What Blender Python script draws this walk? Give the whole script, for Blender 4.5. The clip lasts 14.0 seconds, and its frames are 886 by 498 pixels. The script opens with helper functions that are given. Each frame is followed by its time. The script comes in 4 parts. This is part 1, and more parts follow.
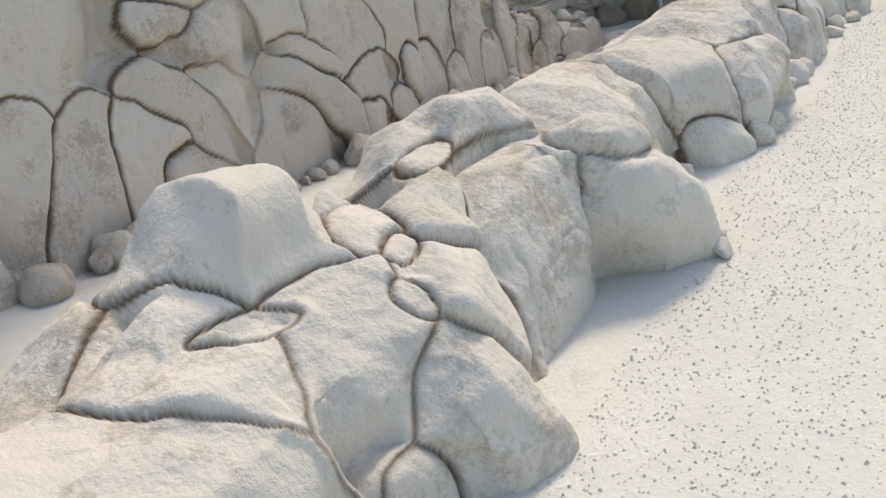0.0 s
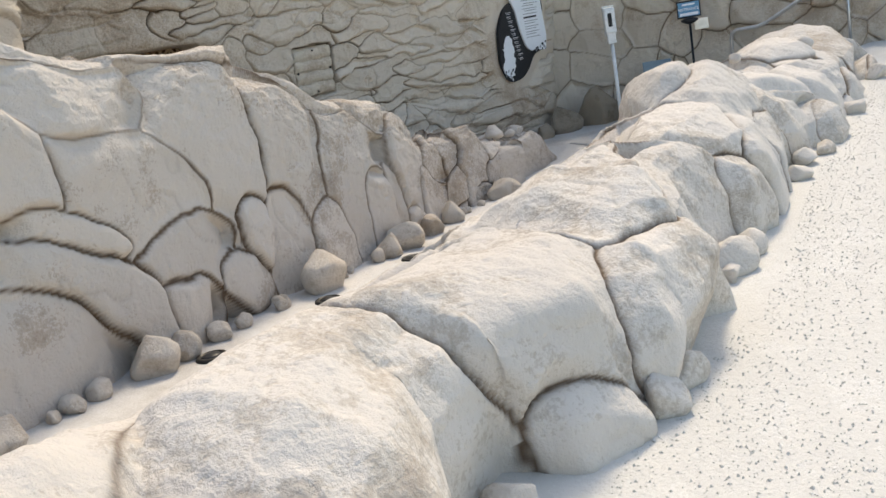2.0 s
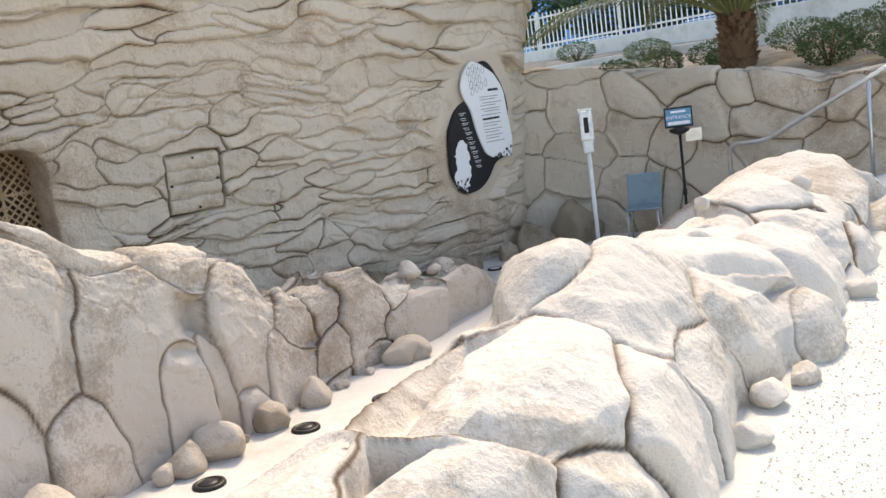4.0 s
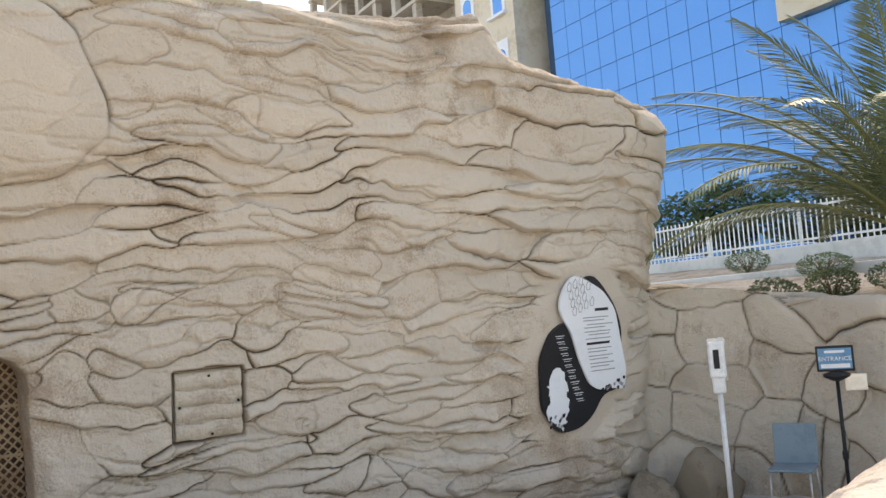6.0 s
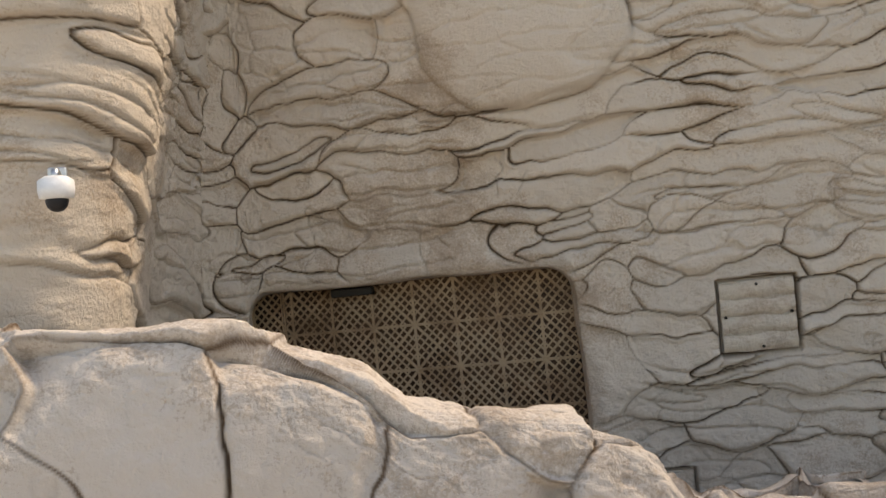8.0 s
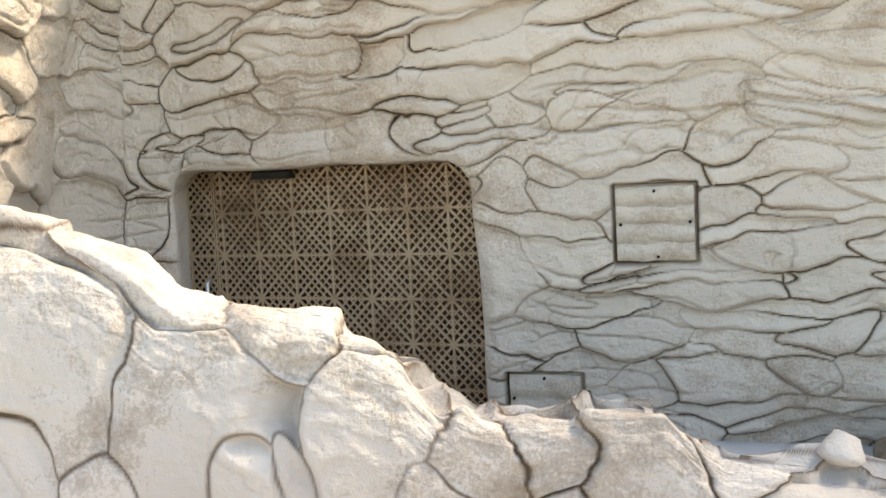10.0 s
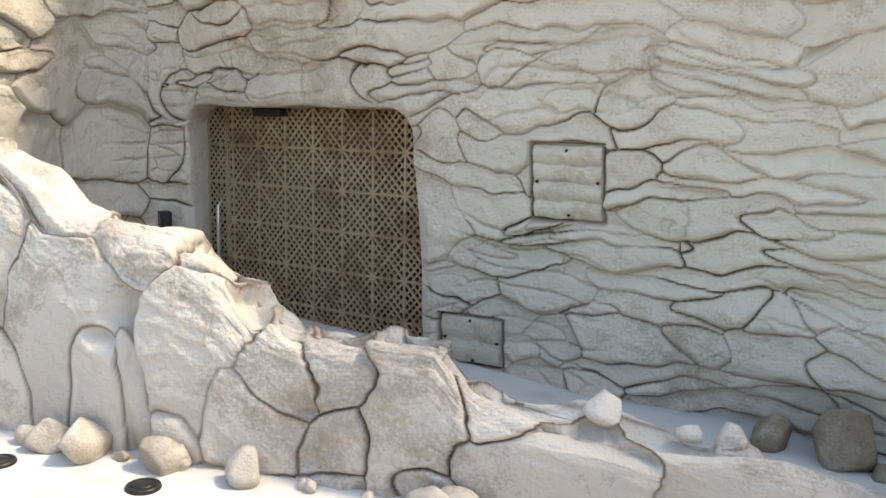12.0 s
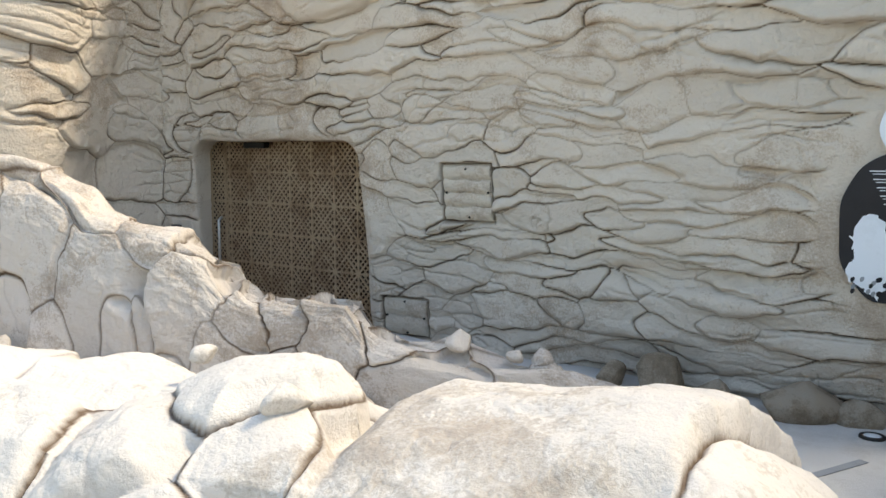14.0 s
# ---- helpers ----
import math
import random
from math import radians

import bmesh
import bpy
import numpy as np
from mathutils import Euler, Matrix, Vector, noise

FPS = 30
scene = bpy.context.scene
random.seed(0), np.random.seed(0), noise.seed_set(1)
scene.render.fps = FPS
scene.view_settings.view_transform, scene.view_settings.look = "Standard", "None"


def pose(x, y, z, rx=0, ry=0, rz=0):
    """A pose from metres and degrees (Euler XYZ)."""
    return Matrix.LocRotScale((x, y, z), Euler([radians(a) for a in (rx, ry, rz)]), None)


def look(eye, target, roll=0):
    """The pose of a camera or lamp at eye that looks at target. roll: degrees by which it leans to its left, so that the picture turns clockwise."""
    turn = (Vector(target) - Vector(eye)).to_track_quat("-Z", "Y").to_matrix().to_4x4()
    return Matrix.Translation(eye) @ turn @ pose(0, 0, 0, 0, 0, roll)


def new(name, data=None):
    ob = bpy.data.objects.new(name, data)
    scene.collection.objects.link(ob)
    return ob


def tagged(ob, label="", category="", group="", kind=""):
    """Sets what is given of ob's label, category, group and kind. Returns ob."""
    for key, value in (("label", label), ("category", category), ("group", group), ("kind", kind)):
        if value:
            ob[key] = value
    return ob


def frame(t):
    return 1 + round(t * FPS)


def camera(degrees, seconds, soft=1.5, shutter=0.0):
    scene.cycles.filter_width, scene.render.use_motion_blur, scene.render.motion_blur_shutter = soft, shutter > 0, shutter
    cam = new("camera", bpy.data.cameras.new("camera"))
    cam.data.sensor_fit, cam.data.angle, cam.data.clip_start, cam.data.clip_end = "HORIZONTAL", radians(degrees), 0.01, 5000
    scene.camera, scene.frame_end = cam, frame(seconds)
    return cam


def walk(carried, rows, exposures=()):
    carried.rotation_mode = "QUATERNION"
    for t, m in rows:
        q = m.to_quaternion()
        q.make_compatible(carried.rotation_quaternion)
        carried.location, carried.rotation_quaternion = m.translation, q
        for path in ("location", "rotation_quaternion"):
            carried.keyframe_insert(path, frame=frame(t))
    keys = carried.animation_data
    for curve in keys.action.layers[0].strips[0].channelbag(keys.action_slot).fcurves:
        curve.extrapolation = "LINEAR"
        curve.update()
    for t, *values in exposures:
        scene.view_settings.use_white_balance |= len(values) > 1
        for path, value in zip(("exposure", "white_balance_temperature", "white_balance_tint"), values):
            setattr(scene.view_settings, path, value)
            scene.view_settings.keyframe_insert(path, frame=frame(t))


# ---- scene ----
cam = camera(53.6, 14.0)
PATH = [
    (0, (-0.501, 0.158, 1.416), (0.777, 1.55, 0.762), -9.1),
    (0.5, (-0.006, 0.334, 1.42), (1.291, 1.73, 0.811), -9.8),
    (1, (0.56, 0.54, 1.447), (1.878, 1.937, 0.889), -10.1),
    (1.5, (1.145, 0.694, 1.478), (2.466, 2.102, 0.96), -10.2),
    (2, (1.768, 0.852, 1.504), (3.094, 2.269, 1.021), -10.2),
    (2.5, (2.428, 1.057, 1.528), (3.764, 2.478, 1.086), -10.1),
    (3, (3.059, 1.206, 1.57), (4.386, 2.644, 1.16), -9.1),
    (3.2, (3.322, 1.289, 1.575), (4.649, 2.732, 1.175), -8.9),
    (5.3, (5.731, 1.846, 1.833), (6.923, 3.452, 1.804), -4.9),
    (5.5, (5.933, 1.9, 1.81), (7.085, 3.535, 1.84), -4.6),
    (6, (6.28, 2.111, 1.837), (7.292, 3.83, 1.991), -4.5),
    (6.5, (6.528, 2.135, 1.644), (7.186, 4.008, 1.886), -4.2),
    (7, (6.694, 2.14, 1.691), (6.916, 4.113, 1.93), -4.8),
    (7.5, (6.83, 2.251, 1.7), (6.71, 4.239, 1.889), -4.8),
    (7.7, (6.889, 2.312, 1.693), (6.678, 4.295, 1.843), -5.2),
    (9.8, (8.71, 2.944, 1.715), (8.037, 4.82, 1.545), -2.7),
    (10, (8.943, 2.99, 1.735), (8.264, 4.863, 1.552), -2.6),
    (10.5, (9.466, 3.122, 1.727), (8.719, 4.968, 1.537), -1.9),
    (11, (10.002, 3.287, 1.736), (9.058, 5.036, 1.512), -2.2),
    (11.5, (10.531, 3.464, 1.735), (9.495, 5.154, 1.472), -1.5),
    (12, (11.078, 3.529, 1.752), (9.981, 5.174, 1.449), 1.0),
    (12.5, (11.573, 3.338, 1.769), (10.433, 4.95, 1.45), 2.1),
    (13, (12.054, 3.019, 1.782), (10.854, 4.589, 1.474), 1.1),
    (13.5, (12.583, 2.676, 1.786), (11.4, 4.267, 1.529), 0.5),
    (14, (13.127, 2.259, 1.731), (11.962, 3.868, 1.498), -0.1),
]
EXPOSURES = [(0.0, 0.84, 7400, 8), (3.0, 1.3, 7500, 10), (5.5, 1.64, 8300, 14), (6.5, 1.2, 8400, 14), (7.5, 0.86, 8400, 15), (9.8, 1.95, 7700, 8), (11.0, 2.0, 7300, 7), (12.5, 1.6, 7200, 6), (14.0, 1.46, 7200, 6)]
walk(cam, [(t, look(eye, target, roll)) for t, eye, target, roll in PATH], EXPOSURES)

# ---- world and sun ----
SUN_AZ, SUN_EL = 30.0, 52.0          # degrees: from +x towards +y, above the ground
world = bpy.data.worlds.new("world")
scene.world = world
world.use_nodes = True
wn = world.node_tree.nodes
sky = wn.new("ShaderNodeTexSky")
sky.sky_type, sky.sun_disc = "NISHITA", False
sky.sun_elevation, sky.sun_rotation = radians(SUN_EL), radians(90 - SUN_AZ)
sky.air_density, sky.dust_density, sky.ozone_density = 1.0, 1.5, 1.0
wn["Background"].inputs["Strength"].default_value = 0.15
world.node_tree.links.new(sky.outputs[0], wn["Background"].inputs["Color"])
sun = new("sun", bpy.data.lights.new("sun", "SUN"))
sun.data.energy, sun.data.angle, sun.data.color = 1.45, radians(10.0), (1.0, 0.90, 0.76)
toward = Vector((math.cos(radians(SUN_AZ)) * math.cos(radians(SUN_EL)), math.sin(radians(SUN_AZ)) * math.cos(radians(SUN_EL)), math.sin(radians(SUN_EL))))
sun.matrix_world = look(toward * 30, (0, 0, 0))


# ---- materials ----
def material(name, colours, scale=1.0, rough=0.9, bump=0.3, fine=60.0, metal=0.0, joint=None, piece=0.0, stain=0.35, coat=0.0):
    """Grainy surface: colours are (dark, mean, light); stains at scale per metre, grain at fine per metre."""
    m = bpy.data.materials.new(name)
    m.use_nodes = True
    n, l = m.node_tree.nodes, m.node_tree.links
    b = n["Principled BSDF"]
    b.inputs["Roughness"].default_value, b.inputs["Metallic"].default_value = rough, metal
    b.inputs["Specular IOR Level"].default_value = 0.25
    b.inputs["Coat Weight"].default_value = coat
    geo = n.new("ShaderNodeNewGeometry")

    def noise_at(s, detail=5.0, r=0.6):
        t = n.new("ShaderNodeTexNoise")
        t.inputs["Scale"].default_value, t.inputs["Detail"].default_value, t.inputs["Roughness"].default_value = s, detail, r
        l.new(geo.outputs["Position"], t.inputs["Vector"])
        return t.outputs["Fac"]

    big, mid, small = noise_at(scale), noise_at(scale * 6.0), noise_at(fine, 3.0, 0.7)
    mix = n.new("ShaderNodeMath")
    mix.operation = "MULTIPLY_ADD"
    l.new(mid, mix.inputs[0])
    mix.inputs[1].default_value = 0.6
    l.new(big, mix.inputs[2])
    add = n.new("ShaderNodeMath")
    add.operation = "MULTIPLY_ADD"
    l.new(small, add.inputs[0])
    add.inputs[1].default_value = stain
    l.new(mix.outputs[0], add.inputs[2])
    ramp = n.new("ShaderNodeValToRGB")
    e = ramp.color_ramp.elements
    centre = 0.8 + 0.5 * stain
    e[0].position, e[1].position = centre - 0.26, centre + 0.12
    e[0].color, e[1].color = (*colours[0], 1), (*colours[2], 1)
    k = e.new(centre - 0.08)
    k.color = (*colours[1], 1)
    l.new(add.outputs[0], ramp.inputs[0])
    out = ramp.outputs[0]
    if piece:
        info = n.new("ShaderNodeObjectInfo")
        hsv = n.new("ShaderNodeHueSaturation")
        mr = n.new("ShaderNodeMapRange")
        mr.inputs["To Min"].default_value, mr.inputs["To Max"].default_value = 1 - piece, 1 + piece
        l.new(info.outputs["Random"], mr.inputs["Value"])
        l.new(mr.outputs[0], hsv.inputs["Value"])
        l.new(out, hsv.inputs["Color"])
        out = hsv.outputs[0]
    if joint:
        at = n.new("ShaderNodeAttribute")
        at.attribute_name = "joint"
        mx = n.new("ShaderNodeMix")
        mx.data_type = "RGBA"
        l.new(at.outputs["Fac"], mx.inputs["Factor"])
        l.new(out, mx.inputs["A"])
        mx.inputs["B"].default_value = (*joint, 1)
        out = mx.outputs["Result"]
    l.new(out, b.inputs["Base Color"])
    if bump:
        bp = n.new("ShaderNodeBump")
        bp.inputs["Strength"].default_value, bp.inputs["Distance"].default_value = bump, 0.03
        hs = n.new("ShaderNodeMath")
        hs.operation = "MULTIPLY_ADD"
        l.new(noise_at(fine * 0.3, 6.0, 0.65), hs.inputs[0])
        hs.inputs[1].default_value = 1.5
        l.new(small, hs.inputs[2])
        l.new(hs.outputs[0], bp.inputs["Height"])
        l.new(bp.outputs[0], b.inputs["Normal"])
    return m


def plain(name, colour, rough=0.5, metal=0.0, spread=0.12, fine=40.0, bump=0.05):
    lo, hi = [c * (1 - spread) for c in colour], [min(1, c * (1 + spread)) for c in colour]
    return material(name, (lo, colour, hi), 2.0, rough, bump, fine, metal)


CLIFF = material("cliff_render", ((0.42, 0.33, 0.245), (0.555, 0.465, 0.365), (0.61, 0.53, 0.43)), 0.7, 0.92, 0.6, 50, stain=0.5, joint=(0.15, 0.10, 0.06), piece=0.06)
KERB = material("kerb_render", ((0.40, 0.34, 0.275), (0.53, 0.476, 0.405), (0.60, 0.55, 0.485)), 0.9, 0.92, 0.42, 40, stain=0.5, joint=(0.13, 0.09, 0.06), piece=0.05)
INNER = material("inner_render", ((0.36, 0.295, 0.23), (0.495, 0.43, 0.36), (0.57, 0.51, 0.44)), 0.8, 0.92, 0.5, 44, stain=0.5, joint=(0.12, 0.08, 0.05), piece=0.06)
BOULDER = material("boulder_render", ((0.34, 0.28, 0.215), (0.44, 0.38, 0.312), (0.52, 0.465, 0.395)), 1.5, 0.92, 0.5, 60, piece=0.10)
BROWN_STONE = material("brown_stone_render", ((0.17, 0.125, 0.08), (0.25, 0.195, 0.135), (0.33, 0.27, 0.20)), 1.5, 0.92, 0.5, 60, piece=0.10)
GRAVEL = material("white_gravel", ((0.545, 0.525, 0.475), (0.60, 0.58, 0.53), (0.66, 0.645, 0.60)), 0.8, 0.95, 0.3, 60, stain=0.6)
FLOOR = material("sand_concrete", ((0.44, 0.405, 0.36), (0.545, 0.515, 0.47), (0.60, 0.575, 0.535)), 0.6, 0.9, 0.25, 80)


# ---- shared geometry ----
def vnoise(x, y, seed=0):
    """Smooth value noise, -1 to 1, on arrays."""
    xi, yi = np.floor(x).astype(np.int64), np.floor(y).astype(np.int64)
    fx, fy = x - xi, y - yi
    fx, fy = fx * fx * fx * (fx * (6 * fx - 15) + 10), fy * fy * fy * (fy * (6 * fy - 15) + 10)

    def h(i, j):
        k = (i * 374761393 + j * 668265263 + seed * 974634533) & 0x7FFFFFFF
        k = ((k ^ (k >> 13)) * 1274126177) & 0x7FFFFFFF
        return ((k ^ (k >> 16)) & 0xFFFF) / 32767.5 - 1

    a, b, c, d = h(xi, yi), h(xi + 1, yi), h(xi, yi + 1), h(xi + 1, yi + 1)
    return (a + (b - a) * fx) * (1 - fy) + (c + (d - c) * fx) * fy


def fbm(x, y, seed=0, octaves=4, gain=0.5):
    s, amp, tot = 0 * x, 1.0, 0.0
    for k in range(octaves):
        s, tot = s + amp * vnoise(x * 2**k + 17.3 * k, y * 2**k - 9.1 * k, seed + k), tot + amp
        amp *= gain
    return s / tot


def smooth(x, lo, hi):
    t = np.clip((x - lo) / (hi - lo), 0, 1)
    return t * t * (3 - 2 * t)


def rail(points, blur=0.25, step=0.02):
    """Arc lengths, places and left normals of a softened polyline in the plan."""
    p = np.array(points, float)
    s = np.concatenate([[0], np.cumsum(np.hypot(*np.diff(p, axis=0).T))])
    q = np.arange(0, s[-1] + step, step)
    xy = np.stack([np.interp(q, s, p[:, 0]), np.interp(q, s, p[:, 1])], 1)
    w = int(blur / step)
    kern = np.hanning(2 * w + 1)
    kern /= kern.sum()
    pad = np.concatenate([xy[:1] + (xy[:1] - xy[1:2]) * np.arange(w, 0, -1)[:, None], xy, xy[-1:] + (xy[-1:] - xy[-2:-1]) * np.arange(1, w + 1)[:, None]])
    xy = np.stack([np.convolve(pad[:, i], kern, "valid") for i in (0, 1)], 1)
    q = np.concatenate([[0], np.cumsum(np.hypot(*np.diff(xy, axis=0).T))])
    tan = np.gradient(xy, q, axis=0)
    tan /= np.linalg.norm(tan, axis=1)[:, None]
    return q, xy, np.stack([-tan[:, 1], tan[:, 0]], 1)


def along(r, a):
    q, xy, nn = r
    return [np.interp(a, q, c) for c in (*xy.T, *nn.T)]


def gravel_z(x, y):
    return 0.02 * np.clip(x - 2.5, -3, 14) + 0.012 * np.clip(y - 1.5, -2, 4)


def court_z(x, y):
    return -0.11 - 0.043 * np.clip(x - 2.8, -3, 7.8)


KERB_RAIL = rail([(-4.2, 0.0), (-1.2, 0.95), (0.9, 1.58), (2.6, 2.02), (3.9, 2.48), (5.4, 2.65), (7.15, 3.2), (8.6, 3.6), (10.0, 3.95), (12.0, 4.45), (12.95, 4.70)], 0.5)
INNER_RAIL = rail([(-4.5, 3.1), (-2.0, 3.95), (0.9, 4.95), (2.8, 5.5), (5.57, 6.3), (6.66, 6.6), (8.0, 7.1), (9.2, 7.4), (10.3, 7.85), (10.9, 8.2), (11.2, 8.4)], 0.5)
CLIFF_RAIL = rail([(0.5, 7.6), (2.6, 7.2), (3.75, 6.95), (3.95, 7.3), (3.72, 7.85), (3.5, 8.5), (3.6, 9.3), (4.2, 9.66), (7.0, 9.62), (10.3, 9.68), (12.2, 9.78), (13.2, 9.9), (13.9, 10.4), (14.2, 11.5), (14.2, 14.0)], 0.4)
RIGHT_RAIL = rail([(12.9, 10.35), (13.7, 9.95), (14.3, 9.3), (14.55, 8.6), (14.6, 7.5), (14.75, 5.0), (15.0, 1.0), (15.2, -4.0)], 0.4)

KERB_SECTION = np.array([(0, 0.0, -0.25), (0.25, 0.0, 0.0), (0.5, 0.07, 0.24), (0.75, 0.2, 0.46), (1.0, 0.42, 0.58), (1.3, 0.72, 0.62), (1.7, 1.08, 0.50), (2.1, 1.40, 0.30), (2.4, 1.60, 0.12), (2.7, 1.76, -0.10), (3.1, 1.95, -0.5)])
KERB_RISE = np.array([(-4, 0.95), (1.2, 0.95), (1.9, 1.1), (3.2, 1.08), (4.0, 1.0), (4.7, 1.0), (5.4, 1.14), (6.6, 1.14), (7.3, 1.0), (8.6, 0.84), (9.0, 0.8), (9.8, 0.74), (10.9, 0.66), (11.5, 0.71), (12.3, 0.80), (13.0, 0.80)])
# how far the gravel edge stands in or out along the kerb
KERB_EDGE = np.array([(5.2, 0.06), (5.4, 0.02), (5.62, -0.08), (5.85, 0.02), (6.05, 0.14), (6.72, 0.14), (6.9, -0.10), (7.15, -0.16), (7.5, 0.0), (7.95, 0.2), (8.3, 0.12), (8.65, -0.12), (9.1, -0.10), (9.55, -0.14), (9.9, 0.0), (10.3, 0.18), (11.0, 0.08), (11.3, -0.04), (11.95, -0.02), (12.6, 0.02), (13.5, -0.16), (14.2, -0.08), (15.2, -0.12), (16.4, -0.12)])
# mounds on the crest: place along x, distance from the gravel edge, half sizes, height
MOUNDS = ((0.85, 0.95, 0.42, 0.36, 0.16), (7.85, 0.85, 0.55, 0.42, 0.22), (8.8, 0.6, 0.4, 0.35, 0.08), (10.45, 0.85, 0.42, 0.45, 0.14), (11.7, 0.55, 0.6, 0.5, 0.02))


def kerb_base(a, b):
    x, y, nx, ny = along(KERB_RAIL, a)
    off, z = np.interp(b, KERB_SECTION[:, 0], KERB_SECTION[:, 1]), np.interp(b, KERB_SECTION[:, 0], KERB_SECTION[:, 2])
    end = KERB_RAIL[0][-1]
    taper = np.sqrt(np.clip(1 - np.clip((a - end + 0.9) / 0.9, 0, 1) ** 2.2, 0.0, 1))
    z = z + 0.16 * np.exp(-((off - 1.2) / 0.3) ** 2) * smooth(x, 8.4, 9.4) * smooth(-x, -12.5, -10.6)
    rise = np.interp(x, KERB_RISE[:, 0], KERB_RISE[:, 1])
    slim = np.interp(x, [10.2, 11.6], [1.0, 0.8])
    for mx, mo, ra, ro, dz in MOUNDS:
        z = z + dz * np.exp(-(((x - mx) / ra) ** 4) - ((off - mo) / ro) ** 4)
    off = np.where(off > 0.6, 0.6 + (off - 0.6) * slim, off)
    off = off + np.interp(a, KERB_EDGE[:, 0], KERB_EDGE[:, 1]) * (1 - smooth(off, 0.1, 0.8))
    off = 1.02 + (off - 0.92) * (0.25 + 0.75 * taper)
    z = np.where(z > 0, z * rise * taper - 0.3 * (1 - taper), z)
    return np.stack([x + nx * off, y + ny * off, gravel_z(x, y) + z], -1)


INNER_TOP = np.array([(-5, 2.0), (3.4, 1.95), (3.9, 1.76), (4.6, 1.66), (5.1, 1.62), (5.45, 1.54), (5.95, 1.30), (6.12, 1.12), (6.3, 1.06), (6.65, 0.98), (7.05, 0.90), (7.3, 0.80), (7.5, 0.56), (7.65, 0.47), (7.95, 0.46), (8.12, 0.51), (8.52, 0.51), (8.72, 0.29), (8.8, 0.24), (9.1, 0.21), (9.5, 0.15), (9.85, 0.09), (10.25, 0.05), (10.5, -0.03), (10.75, -0.14), (11.0, -0.34)])


def inner_base(a, b):
    """b: metres up the walkway face to 1.9 (the top edge), 0.5 over the top, then down the back."""
    x, y, nx, ny = along(INNER_RAIL, a)
    z0 = court_z(x, y)
    h = np.maximum(np.interp(x, INNER_TOP[:, 0], INNER_TOP[:, 1]) - z0, 0.02)
    f = np.clip((b + 0.15) / 2.05, 0, 1)
    over, back = np.clip(b - 1.9, 0, 0.5) / 0.5, np.clip(b - 2.4, 0, 1)
    up = np.where(f < 1, np.sin(np.minimum(f * 1.08, 1) * np.pi / 2) ** 0.85, 1.0)
    off = 0.10 * h * f + 0.22 * np.clip(h, 0, 1) * f**4 + (0.30 * over + 0.16 * back) * np.clip(h * 1.2, 0.3, 1)
    z = z0 - 0.15 + (h + 0.15) * up + 0.05 * np.sin(over * np.pi) - (h + 0.3) * back
    return np.stack([x + nx * off, y + ny * off, z], -1)


CLIFF_LEAN = np.array([(-0.8, 0.02), (0.0, 0.08), (0.6, 0.12), (1.2, 0.2), (2.0, 0.28), (3.0, 0.46), (4.2, 0.72), (5.6, 0.9)])
CLIFF_TOP = np.array([(0, 5.6), (4.0, 5.6), (5.0, 5.0), (8.0, 4.62), (9.6, 4.60), (10.9, 4.75), (11.25, 4.4), (12.0, 4.22), (12.8, 4.15), (13.3, 4.02), (13.8, 3.85), (20, 3.7)])


def cliff_base(a, b):
    """b: metres up the face from 0.8 below datum; past the top the sheet rolls back."""
    x, y, nx, ny = along(CLIFF_RAIL, a)
    s = CLIFF_RAIL[0]
    top = np.interp(np.where(a < 5.0, 0.0, x), CLIFF_TOP[:, 0], CLIFF_TOP[:, 1])
    z = b - 0.8
    over = np.clip(z - (top - 0.25), 0, None)
    zz = np.where(over > 0, top - 0.25 + 0.25 * np.sin(np.clip(over / 0.39, 0, np.pi / 2)), z)
    lean = np.interp(zz, CLIFF_LEAN[:, 0], CLIFF_LEAN[:, 1]) * np.where(x > 13.5, np.clip(1 - (x - 13.5) / 0.8, 0.35, 1), 1)
    roll = np.where(over > 0, 0.25 * (1 - np.cos(np.clip(over / 0.39, 0, np.pi / 2))) + np.clip(over - 0.61, 0, None), 0)
    off = roll - lean
    return np.stack([x + nx * off, y + ny * off, zz - 0.05 * np.clip(over - 0.61, 0, None)], -1)


def right_base(a, b):
    x, y, nx, ny = along(RIGHT_RAIL, a)
    top = np.interp(y, [-4, 4.5, 6.2, 9.6, 10.5], [1.6, 1.5, 1.4, 1.95, 2.05])
    h = top + 0.6
    over = np.clip(b - 2.0, 0, None)
    z = -0.6 + h * np.clip(b / 2.0, 0, 1)
    off = 0.05 * np.clip(b / 2, 0, 1) + np.clip(over, 0, 0.45) 
    return np.stack([x + nx * off, y + ny * off, z - np.clip(over - 0.45, 0, 2)], -1)


def part(name, bm, mat, parent=None, label="", m=None):
    """Links a bmesh as one mesh object under a thing or a part."""
    me = bpy.data.meshes.new(name)
    bm.to_mesh(me)
    bm.free()
    me.materials.append(mat)
    ob = new(name, me)
    if parent is not None:
        ob.parent = parent
    if m is not None:
        ob.matrix_basis = m
    if label:
        ob["label"] = label
    return ob


def empty(name, m, label, category, group="", kind=""):
    ob = new(name)
    ob.matrix_basis = m
    ob.empty_display_size = 0.1
    return tagged(ob, label, category, group, kind)


